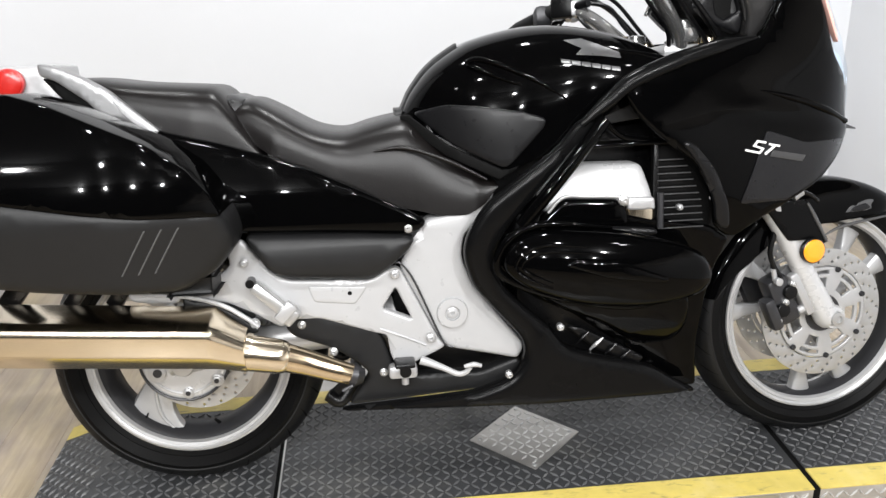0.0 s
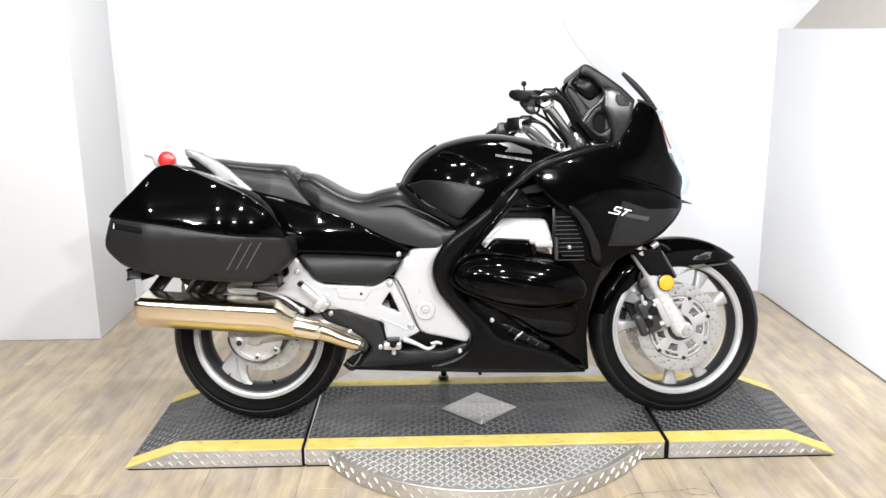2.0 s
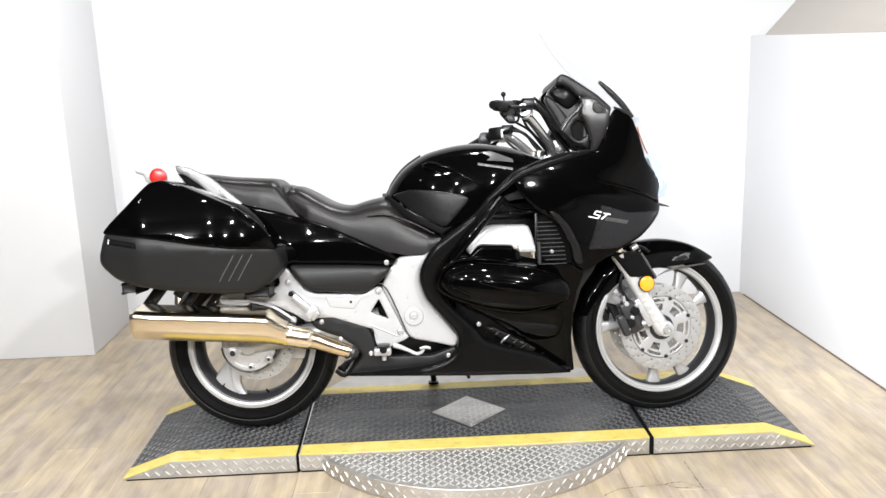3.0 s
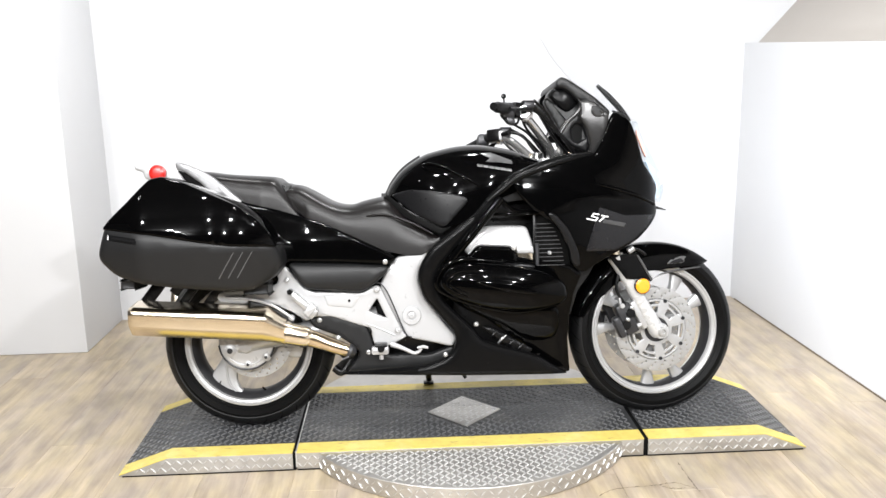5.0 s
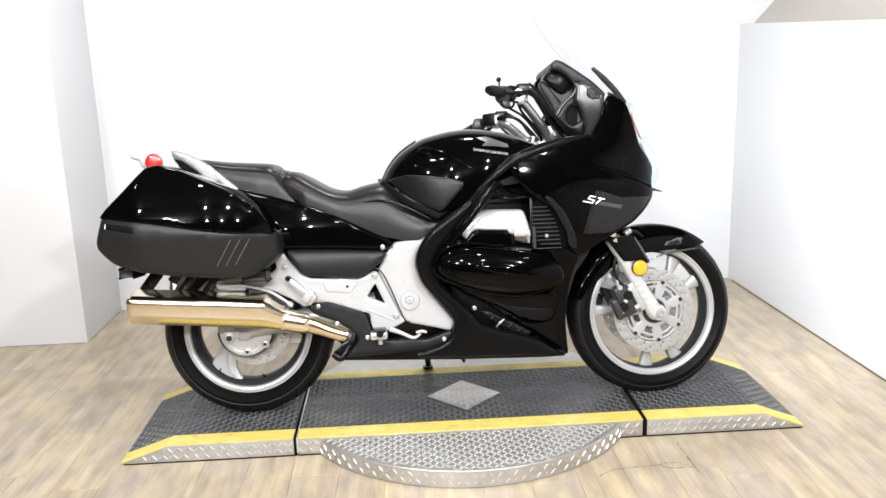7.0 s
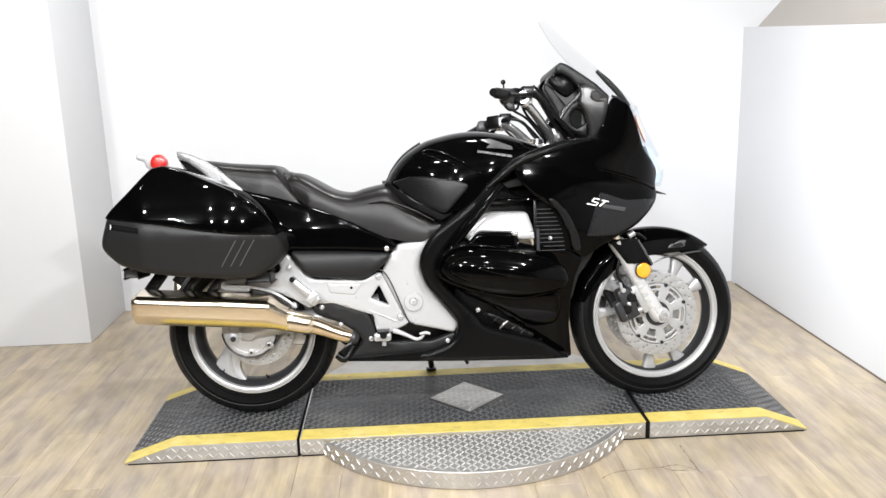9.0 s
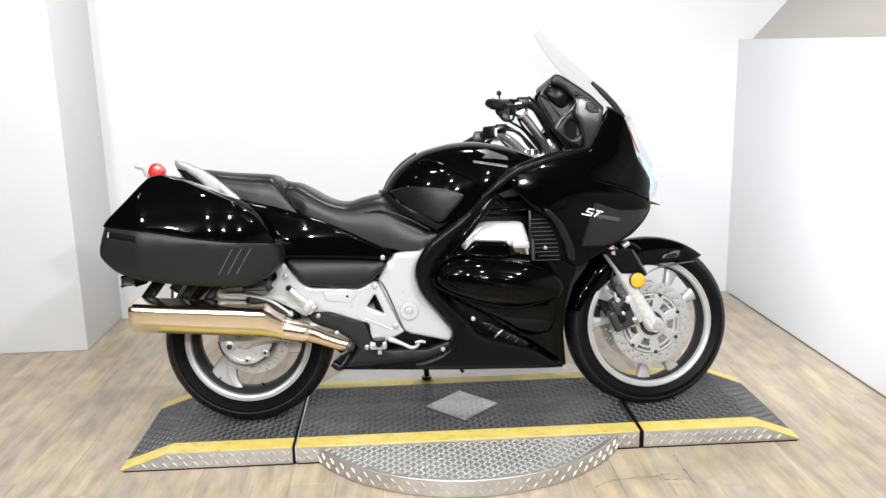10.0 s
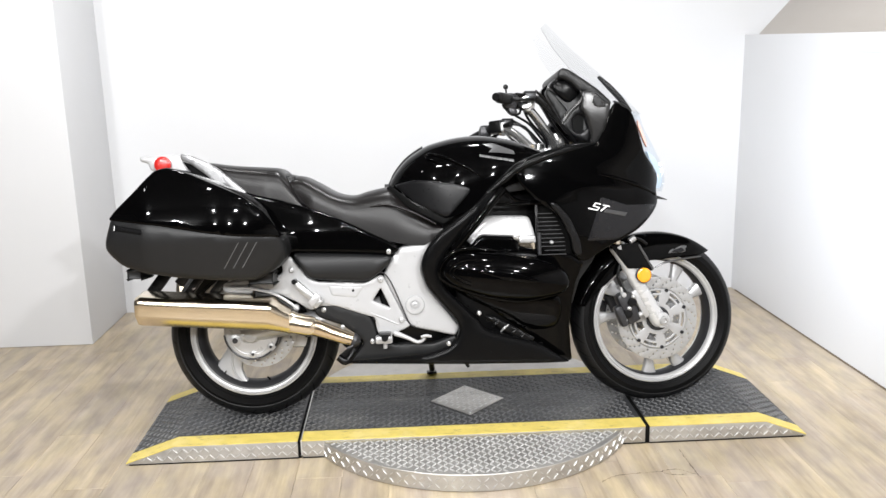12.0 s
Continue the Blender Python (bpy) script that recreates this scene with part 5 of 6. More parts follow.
tank = part("fuel_tank", body_loft(-0.236, 0.32, lambda x: interp(x, *t_top), lambda x: interp(x, *t_bot), lambda x: interp(x, *t_wid), PXT, PZT, 60, 36), PAINT, bike, "gloss black fuel tank")
for s in (-1, 1):
    part("knee_pad", panel([(-0.216, 0.808), (-0.150, 0.824), (-0.084, 0.819), (0.00, 0.805), (0.044, 0.791), (0.042, 0.776), (-0.028, 0.700), (-0.042, 0.694), (-0.144, 0.746)], lambda x, z: tank_half(x, z) + 0.007, 0.012, r=0.004, step=0.012, side=s, corner=0.014), SATIN, tank, "dark grey knee pad on the tank side")
    badge = part("badge_wing", panel([(0.091, 0.941), (0.128, 0.943), (0.166, 0.927), (0.198, 0.913), (0.200, 0.901), (0.160, 0.907), (0.110, 0.911), (0.124, 0.923)], lambda x, z: tank_half(x, z) + 0.002, 0.003, r=0.0008, step=0.010, side=s, corner=0.002), TANKBADGE, tank, "plain silver wing-shaped badge")
    for i in range(6):
        bx, bz = 0.080 + 0.0195 * i, 0.9045 - 0.0035 * i
        part("badge_bar", panel([(bx, bz), (bx + 0.018, bz - 0.003), (bx + 0.018, bz - 0.0115), (bx, bz - 0.0085)], lambda x, z: tank_half(x, z) + 0.002, 0.003, r=0.0006, step=0.010, side=s, corner=0.001), TANKBADGE, badge, "plain silver badge bar")
    scoop = None
    for rim_line in ([(-0.103, 0.901), (-0.099, 0.907), (-0.078, 0.910), (-0.039, 0.898), (0.012, 0.874), (0.058, 0.846), (0.090, 0.824)], [(-0.103, 0.902), (-0.094, 0.896), (-0.066, 0.884), (-0.030, 0.868), (0.000, 0.856)]):
        path = [(p.x, p.z) for p in curve_pts([(x, 0, z) for x, z in rim_line], 6)]
        ridge = tube([(x, s * (tank_half(x, z) + 0.0015), z) for x, z in path], [0.0055 * min(1, 0.5 + 0.1 * a, 0.2 + 0.06 * (len(path) - a)) for a in range(len(path))], 10, 1)
        scoop = part("scoop_rim" if scoop else "tank_scoop", ridge, PAINT, scoop or tank, "raised rim of the recess along the tank side")
for s in (-1, 1):
    part("tank_skirt", panel([(-0.240, 0.804), (-0.222, 0.804), (-0.146, 0.741), (-0.042, 0.690), (-0.018, 0.706), (-0.014, 0.692), (-0.050, 0.670), (-0.156, 0.722), (-0.242, 0.788)], lambda x, z: interp(x, (-0.24, -0.13, 0.0), (0.120, 0.190, 0.222)), 0.03, r=0.003, step=0.012, side=s, corner=0.004), DARK_GAP, tank, "black edge strip between tank and seat")
part("tank_pad", moved(body_loft(-0.250, -0.110, lambda x: interp(x, *t_top) + 0.008 if x > -0.236 else 0.815, lambda x: interp(x, *t_top) - 0.012 if x > -0.236 else 0.80, lambda x: 0.05, 0.5, 0.4, 20, 14), pose(0, 0, 0)), MATTE, tank, "black rubber tank pad")

r_top = smooth_profile([(-0.586, 0.835), (-0.565, 0.850), (-0.535, 0.851), (-0.49, 0.829), (-0.421, 0.790), (-0.36, 0.778), (-0.305, 0.792), (-0.243, 0.803), (-0.215, 0.793), (-0.158, 0.742), (-0.07, 0.680), (-0.052, 0.662)])
r_bot = ((-0.586, -0.512, -0.424, -0.336, -0.248, -0.169, -0.116, -0.079, -0.052), (0.800, 0.741, 0.708, 0.667, 0.620, 0.601, 0.601, 0.622, 0.655))
part("rider_seat", body_loft(-0.586, -0.052, lambda x: interp(x, *r_top), lambda x: interp(x, *r_bot), lambda x: interp(x, (-0.586, -0.5, -0.38, -0.22, -0.1, -0.052), (0.135, 0.165, 0.185, 0.185, 0.205, 0.195)), 0.42, 0.62, 64, 32), VINYL, bike, "black grained vinyl rider seat")
for s in (-1, 1):
    part("seat_welt", tube([(-0.300, s * 0.178, 0.738), (-0.235, s * 0.186, 0.742), (-0.150, s * 0.196, 0.712), (-0.075, s * 0.203, 0.672)], [0.002, 0.005, 0.005, 0.003], 10), VINYL, bike)
p_top = smooth_profile([(-0.93, 0.895), (-0.90, 0.907), (-0.852, 0.906), (-0.767, 0.894), (-0.64, 0.884), (-0.611, 0.878), (-0.581, 0.845), (-0.523, 0.742)])
p_bot = ((-0.93, -0.85, -0.785, -0.709, -0.607, -0.523), (0.885, 0.85, 0.822, 0.790, 0.768, 0.736))
part("pillion_seat", body_loft(-0.93, -0.523, lambda x: interp(x, *p_top), lambda x: interp(x, *p_bot), lambda x: interp(x, (-0.93, -0.8, -0.65, -0.523), (0.10, 0.150, 0.170, 0.165)), 0.40, 0.55, 48, 28), VINYL, bike, "black grained vinyl pillion seat")
part("subframe", join(box(-1.0, -0.10, -0.10, 0.10, 0.60, 0.76, 0.03), box(-1.02, -0.55, -0.13, 0.13, 0.70, 0.86, 0.03), box(-0.98, -0.42, -0.055, 0.055, 0.62, 0.72, 0.02)), BLACKMETAL, bike, "black seat subframe and rear mudguard")
part("rear_mudguard", fender_bm(30, 88, lambda t: 0.335, lambda t: 0.095, lambda t: 0.02, RX, RZ), MATTE, bike, "black inner rear mudguard")
for s in (-1, 1):
    part("tail_panel", panel([(-0.900, 0.868), (-0.785, 0.822), (-0.709, 0.795), (-0.600, 0.768), (-0.505, 0.738), (-0.418, 0.706), (-0.332, 0.665), (-0.240, 0.620), (-0.197, 0.594), (-0.225, 0.572), (-0.397, 0.585), (-0.575, 0.592), (-0.70, 0.60), (-0.86, 0.70)],
                             lambda x, z: 0.222 - 0.25 * max(0, z - 0.66) - 0.06 * max(0, -0.5 - x), 0.02, r=0.010, step=0.022, side=s, corner=0.02), PAINT, bike, "gloss black tail side panel")
    part("side_cover", panel([(-0.570, 0.588), (-0.513, 0.586), (-0.336, 0.578), (-0.226, 0.568), (-0.238, 0.543), (-0.285, 0.503), (-0.322, 0.482), (-0.497, 0.497), (-0.523, 0.513)], lambda x, z: 0.236 - 7.0 * max(0, z - 0.545) ** 2 - 1.5 * max(0, 0.52 - z) ** 1.5, 0.06, r=0.014, step=0.016, side=s, corner=0.02), MATTE, bike, "matte black side cover")
    part("seat_bolt", moved(bolt_mesh(-0.240, 0.584, -0.220, 0.008), Matrix.Scale(-s, 4, (0, 1, 0))), STEEL, bike)
    # grab rail and tail
    rail_half = lambda x, z: interp(x, (-0.97, -0.92, -0.86, -0.79, -0.71), (0.155, 0.163, 0.167, 0.170, 0.173))
    gr = part("grab_rail", panel([(-0.940, 0.938), (-0.903, 0.929), (-0.851, 0.905), (-0.810, 0.879), (-0.777, 0.851), (-0.746, 0.823), (-0.718, 0.799), (-0.724, 0.787), (-0.765, 0.806), (-0.793, 0.826), (-0.816, 0.827), (-0.832, 0.823), (-0.838, 0.845), (-0.853, 0.862), (-0.881, 0.883), (-0.908, 0.903), (-0.938, 0.914)], rail_half, 0.030, r=0.005, step=0.010, side=s, corner=0.008), RAIL, bike, "silver cast passenger grab rail")
    gr.location.z = -0.030 if s > 0 else 0.0
    # Lit end of the one casting, painted with the lighter silver.
    part("rail_pad", panel([(-0.806, 0.868), (-0.777, 0.847), (-0.746, 0.819), (-0.724, 0.799), (-0.728, 0.793), (-0.762, 0.811), (-0.788, 0.836)], lambda x, z: rail_half(x, z) + 0.0015, 0.006, r=0.003, step=0.012, side=s, corner=0.006), FRAME, gr, "lighter end of the same casting, painted as lit")
    # This dark sheet paints the shade between rail and pannier.
    part("rail_slot", panel([(-0.940, 0.912), (-0.882, 0.890), (-0.845, 0.866), (-0.824, 0.822), (-0.874, 0.836), (-0.908, 0.872)], 0.148, 0.03, r=0.006, step=0.015, side=s), DARK_GAP, gr, "dark sheet painting the shade under the rail")
    part("rail_screw", moved(bolt_mesh(-0.729, 0.793, -0.186, 0.006), Matrix.Scale(-s, 4, (0, 1, 0))), STEEL, gr)
    part("silver_frame", panel([(-0.053, 0.662), (-0.072, 0.608), (-0.125, 0.557), (-0.132, 0.513), (-0.110, 0.450), (-0.060, 0.386), (-0.003, 0.312), (-0.018, 0.281), (-0.079, 0.297), (-0.168, 0.317), (-0.187, 0.340), (-0.262, 0.500), (-0.241, 0.543), (-0.203, 0.594), (-0.124, 0.606)], lambda x, z: 0.196, 0.06, r=0.010, step=0.02, side=s, corner=0.014), FRAME, bike, "silver-painted aluminium frame spar")
    rear_plate = part("footrest_plate", panel([(-0.262, 0.500), (-0.187, 0.340), (-0.172, 0.325), (-0.189, 0.315), (-0.231, 0.297), (-0.266, 0.276), (-0.287, 0.302), (-0.295, 0.357), (-0.310, 0.360), (-0.430, 0.402), (-0.482, 0.403), (-0.510, 0.387), (-0.560, 0.420), (-0.613, 0.447), (-0.704, 0.466), (-0.712, 0.452), (-0.786, 0.458), (-0.808, 0.464), (-0.808, 0.494), (-0.705, 0.502), (-0.629, 0.504), (-0.601, 0.525), (-0.610, 0.560), (-0.578, 0.578), (-0.523, 0.505), (-0.489, 0.487), (-0.322, 0.477), (-0.280, 0.501)],
                                             lambda x, z: 0.203, 0.022, r=0.006, step=0.018, side=s, corner=0.012, holes=[[(-0.272, 0.458), (-0.241, 0.388), (-0.301, 0.415)]]), FRAME, bike, "silver cast footrest plate with a triangular opening")
    for bx, bz, br in ((-0.574, 0.529, 0.007), (-0.272, 0.487, 0.008), (-0.204, 0.345, 0.008), (-0.564, 0.400, 0.007)):
        part("bolt", moved(join(bolt_mesh(bx, bz, -0.206, br), lathe([(br * 1.3, 0.004), (br * 1.75, 0.004), (br * 1.7, -0.002), (br * 1.35, -0.002)], bx, bz, -0.203, 24)), Matrix.Scale(-s, 4, (0, 1, 0))), CAST, rear_plate)
    part("plug", moved(disc(-0.366, 0.453, -0.2045, 0.0045, 0.004, 12), Matrix.Scale(-s, 4, (0, 1, 0))), DARK_GAP, rear_plate)
    part("pivot_boss", moved(join(lathe([(0.0001, 0), (0.033, 0), (0.031, -0.008), (0.016, -0.009), (0.015, -0.003), (0.0001, -0.003)], -0.156, 0.395, -0.196, 32, False), bolt_mesh(-0.156, 0.395, -0.200, 0.010)), Matrix.Scale(-s, 4, (0, 1, 0))), FRAME, bike, "silver swingarm pivot boss")
    part("rib_recess", panel([(-0.452, 0.474), (-0.328, 0.466), (-0.355, 0.428), (-0.440, 0.438)], 0.2055, 0.004, r=0.004, step=0.012, side=s, corner=0.008), FRAME, rear_plate, "raised web on the footrest plate")
    part("plate_seam", tube([(-0.274, s * 0.2035, 0.512), (-0.256, s * 0.2035, 0.506), (-0.231, s * 0.2035, 0.466), (-0.190, s * 0.2035, 0.362), (-0.174, s * 0.2035, 0.329), (-0.157, s * 0.2035, 0.321)], 0.0022, 8), CALIPER, rear_plate, "dark joint line along the frame")
    part("plate_edge", tube([(-0.308, s * 0.204, 0.372), (-0.260, s * 0.205, 0.352), (-0.214, s * 0.204, 0.330)], 0.0026, 8), FRAME, rear_plate)
    pp = part("passenger_peg", join(box(-0.012, 0.012, s * 0.222 - 0.014, s * 0.222 + 0.014, -0.060, 0.045, 0.006, pose(-0.525, 0, 0.455, 0, -46)), box(-0.018, 0.018, s * 0.225 - 0.016, s * 0.225 + 0.016, -0.065, -0.040, 0.005, pose(-0.525, 0, 0.455, 0, -46))), STEEL, bike, "folded silver passenger footrest")
    part("peg_clamp", box(-0.022, 0.022, s * 0.236 - 0.010, s * 0.236 + 0.010, -0.012, 0.012, 0.003, pose(-0.495, 0, 0.430, 0, -46)), CAST, pp)
    part("peg_pivot", tube([(-0.562, s * 0.20, 0.492), (-0.562, s * 0.235, 0.492)], 0.009, 12, 1), BLACKMETAL, pp)
    part("heel_guard", panel([(-0.508, 0.388), (-0.465, 0.412), (-0.450, 0.412), (-0.312, 0.365), (-0.298, 0.330), (-0.285, 0.285), (-0.250, 0.262), (-0.10, 0.256), (-0.015, 0.285), (-0.005, 0.255), (-0.05, 0.222), (-0.31, 0.206), (-0.385, 0.203), (-0.335, 0.270), (-0.365, 0.300), (-0.409, 0.331), (-0.489, 0.362)], 0.190, 0.03, r=0.008, step=0.018, side=s, corner=0.014), MATTE, bike, "matte black heel guard")
    for bx, bz in ((-0.470, 0.388), (-0.408, 0.325), (-0.306, 0.272)):
        part("guard_bolt", moved(bolt_mesh(bx, bz, -0.193, 0.007), Matrix.Scale(-s, 4, (0, 1, 0))), STEEL, bike)
    fp = part("footrest", join(tube([(-0.262, s * 0.20, 0.292), (-0.262, s * 0.262, 0.294)], 0.012, 16, 1), box(-0.283, -0.241, s * 0.232 - 0.026, s * 0.232 + 0.026, 0.299, 0.309, 0.004)), BLACKMETAL, bike, "rider footrest with rubber top")
    part("footrest_bracket", join(box(-0.296, -0.236, s * 0.215 - 0.018, s * 0.215 + 0.018, 0.268, 0.296, 0.008), tube([(-0.262, s * 0.21, 0.275), (-0.262, s * 0.21, 0.250)], 0.008, 12, 1)), CAST, fp)
    part("brake_pedal", tube([(-0.228, s * 0.215, 0.302), (-0.205, s * 0.220, 0.294), (-0.180, s * 0.226, 0.284), (-0.153, s * 0.232, 0.272), (-0.136, s * 0.236, 0.276), (-0.126, s * 0.238, 0.287)], [0.010, 0.008, 0.0065, 0.006, 0.0055, 0.005], 12), FRAME, bike, "silver foot pedal")
    part("pedal_tip", tube([(-0.140, s * 0.244, 0.291), (-0.120, s * 0.244, 0.294), (-0.104, s * 0.244, 0.290)], [0.004, 0.0055, 0.004], 10), FRAME, bike, "silver pedal tip")

part("tail_cowl", panel([(-1.097, 0.934), (-1.037, 0.935), (-0.945, 0.938), (-0.942, 0.909), (-0.902, 0.850), (-0.93, 0.848), (-1.043, 0.878), (-1.062, 0.887), (-1.068, 0.909), (-1.094, 0.917)], 0.100, r=0.010, step=0.018, corner=0.006, back=-0.100), FRAME, bike, "silver tail section")
for s in (-1, 1):
    rr = part("rear_reflector", moved(disc(-1.013, 0.903, -0.112, 0.0255, 0.014, 32, 0.2), Matrix.Scale(-s, 4, (0, 1, 0))), RED, bike, "round red side reflector")
    part("bezel", moved(lathe([(0.0250, -0.004), (0.0285, -0.002), (0.0285, 0.008), (0.0250, 0.008)], -1.013, 0.903, -0.112, 32), Matrix.Scale(-s, 4, (0, 1, 0))), REDPAINT, rr)

# panniers
def pan_half(x, z):
    """The outward bulge of a pannier's face."""
    w = 0.419 - 0.045 * max(0, z - 0.665) - 1.25 * max(0, z - 0.665) ** 2 - 0.30 * max(0, 0.66 - z) ** 1.1
    return w - 0.9 * max(0, x + 0.80) ** 1.8 - 0.30 * max(0, -1.0 - x)


def pannier(s):
    low = part("pannier", panel([(-1.112, 0.736), (-0.958, 0.714), (-0.817, 0.688), (-0.719, 0.673), (-0.584, 0.664), (-0.568, 0.619), (-0.568, 0.590), (-0.598, 0.550), (-0.664, 0.513), (-0.76, 0.517), (-0.905, 0.531), (-1.019, 0.551), (-1.087, 0.573), (-1.132, 0.617), (-1.139, 0.640)], pan_half, r=0.020, step=0.022, corner=0.022, side=s, back=0.20), MATTE, bike, "matte black lower shell of a hard pannier")
    part("lid", panel([(-0.973, 0.877), (-0.935, 0.885), (-0.864, 0.863), (-0.784, 0.827), (-0.699, 0.788), (-0.635, 0.741), (-0.600, 0.696), (-0.580, 0.650), (-0.719, 0.659), (-0.817, 0.674), (-0.958, 0.700), (-1.121, 0.722), (-1.101, 0.748), (-1.039, 0.807)], lambda x, z: pan_half(x, z) + 0.003, r=0.009, step=0.020, corner=0.012, side=s, back=0.20), PAINT, low, "gloss black pannier lid")
    for i in range(3):
        x = -0.760 + 0.0275 * i
        part("stripe", panel([(x, 0.558), (x + 0.050, 0.640), (x + 0.0530, 0.640), (x + 0.0030, 0.558)], lambda a, b: pan_half(a, b) + 0.003, 0.006, r=0.0022, step=0.012, corner=0.002, side=s), STRIPE, low, "raised grey slanting stripe")
    frame_b = part("badge_frame", panel([(-1.098, 0.707), (-1.002, 0.691), (-1.003, 0.673), (-1.099, 0.689)], lambda a, b: pan_half(a, b) + 0.0015, 0.006, r=0.001, step=0.012, corner=0.002, side=s), BLACKMETAL, low, "plain dark badge bar")
    part("badge_bar", panel([(-1.086, 0.700), (-1.010, 0.687), (-1.010, 0.680), (-1.087, 0.693)], lambda a, b: pan_half(a, b) + 0.003, 0.004, r=0.001, step=0.012, corner=0.002, side=s), SATIN, frame_b)
    part("latch", panel([(-1.098, 0.706), (-1.094, 0.705), (-1.095, 0.689), (-1.099, 0.690)], lambda a, b: pan_half(a, b) + 0.004, 0.006, r=0.001, step=0.012, corner=0.001, side=s), CAST, low)
    for m in (box(-0.70, -0.62, s * 0.22, s * 0.30, 0.495, 0.528, 0.008), box(-1.078, -1.035, s * 0.22, s * 0.34, 0.530, 0.556, 0.006)):
        part("mount", m, MATTE, low)
    for x, w in ((-1.022, 0.019), (-0.896, 0.014), (-0.808, 0.015)):
        part("bracket", box(-w, w, s * 0.190 - 0.012, s * 0.190 + 0.012, -0.058, 0.055, 0.004, pose(x, 0, 0.50, 0, 38)), BLACKMETAL, low, "black bracket under the pannier")


for s in (-1, 1):
    pannier(s)

# exhausts
MUFFLER_SECTION = rounded([(-1, 0.70), (-0.80, 1), (0.66, 1), (0.93, 0.86), (1.0, 0.62), (1.0, -0.22), (0.56, -1), (-0.65, -1), (-1, -0.65)], 0.07, 3)


def muffler_ring(x, y, z, r, s):
    """A ring of the muffler: flat outer face, chamfered below, leaning against the lean of the machine."""
    q = radians(8) * -s
    ring = []
    for u, v in MUFFLER_SECTION:
        u, v = u * 1.25 * r * s, v * r
        ring.append((x, y + u * math.cos(q) - v * math.sin(q), z + (u * math.sin(q) + v * math.cos(q)) * 0.94))
    return ring if s > 0 else ring[::-1]


for s in (-1, 1):
    mc = s * 0.255
    sec = [(-1.072, 0.4235, 0.044), (-1.070, 0.4235, 0.0500), (-1.062, 0.4232, 0.0522)] + [(-1.055 + 0.041 * k, 0.4228 - 0.00322 * k, 0.0525) for k in range(11)] + [(-0.640, 0.3902, 0.0525), (-0.636, 0.3895, 0.0522), (-0.626, 0.3850, 0.0495), (-0.608, 0.3762, 0.0448), (-0.592, 0.3685, 0.0408), (-0.575, 0.361, 0.037)]
    rings = []
    for x, z, r in sec:
        rings.append(muffler_ring(x, mc, z, r, s))
    mu = part("muffler", loft(rings), CHROME, bike, "polished steel muffler tinted with the floor's warm reflection")
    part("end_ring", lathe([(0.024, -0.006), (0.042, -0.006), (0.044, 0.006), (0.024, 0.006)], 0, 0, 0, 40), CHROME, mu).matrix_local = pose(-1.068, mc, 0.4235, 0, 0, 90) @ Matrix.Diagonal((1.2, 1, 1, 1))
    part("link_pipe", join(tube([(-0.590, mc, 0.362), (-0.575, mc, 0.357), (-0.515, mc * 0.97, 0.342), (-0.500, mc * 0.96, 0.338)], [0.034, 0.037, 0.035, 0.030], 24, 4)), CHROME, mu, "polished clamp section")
    part("header_pipe", tube([(-0.510, mc * 0.97, 0.341), (-0.46, mc * 0.94, 0.322), (-0.405, mc * 0.93, 0.300), (-0.372, mc * 0.92, 0.288)], [0.030, 0.027, 0.024, 0.0215], 20), BRONZE, mu, "heat-tinted exhaust pipe")
    fl = part("flange", tube([(-0.374, mc * 0.92, 0.289), (-0.366, mc * 0.918, 0.2855), (-0.352, mc * 0.90, 0.280)], [0.024, 0.025, 0.016], 16, 1), CALIPER, mu, "dark pipe flange")
    part("flange_bolt", tube([(-0.37, mc * 1.0, 0.272), (-0.392, mc * 1.0, 0.262)], 0.004, 8, 1), CALIPER, mu)
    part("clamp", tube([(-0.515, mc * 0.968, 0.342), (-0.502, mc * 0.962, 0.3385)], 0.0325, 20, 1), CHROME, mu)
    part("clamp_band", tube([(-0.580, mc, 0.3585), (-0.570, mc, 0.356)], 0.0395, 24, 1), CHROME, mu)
    sh = part("heat_shield", panel([(-0.704, 0.466), (-0.640, 0.449), (-0.590, 0.418), (-0.560, 0.395), (-0.556, 0.380), (-0.594, 0.376), (-0.632, 0.410), (-0.700, 0.440)], 0.207, 0.04, r=0.005, step=0.016, side=s), MATTE, mu, "black heat shield above the muffler")
    part("shield_edge", tube([(-0.780, s * 0.21, 0.478), (-0.704, s * 0.212, 0.471), (-0.629, s * 0.212, 0.449), (-0.582, s * 0.212, 0.419), (-0.556, s * 0.21, 0.396)], 0.0050, 8), FRAME, sh, "bright shield edge")

# stand, belly and bars
ss = part("side_stand", tube([(-0.12, 0.16, 0.25), (-0.10, 0.24, 0.14), (-0.09, 0.305, 0.062)], 0.012, 12), BLACKMETAL, bike, "black side stand propping up the motorcycle")
part("foot", box(-0.112, -0.072, 0.285, 0.330, 0.046, 0.054, 0.003, pose(0, 0, 0)), BLACKMETAL, ss)
part("centre_stand", join(tube([(-0.36, -0.13, 0.26), (-0.40, -0.15, 0.20), (-0.43, -0.15, 0.215)], 0.014, 12), tube([(-0.36, 0.13, 0.26), (-0.40, 0.15, 0.20), (-0.43, 0.15, 0.215)], 0.014, 12), tube([(-0.37, -0.14, 0.22), (-0.37, 0.14, 0.22)], 0.014, 12, 1)), BLACKMETAL, bike, "folded black centre stand")
part("stand_gusset", panel([(-0.432, 0.214), (-0.402, 0.194), (-0.35, 0.198), (-0.345, 0.27), (-0.375, 0.262)], 0.15, 0.01, r=0.003, step=0.02), BLACKMETAL, bike, "black stand bracket")
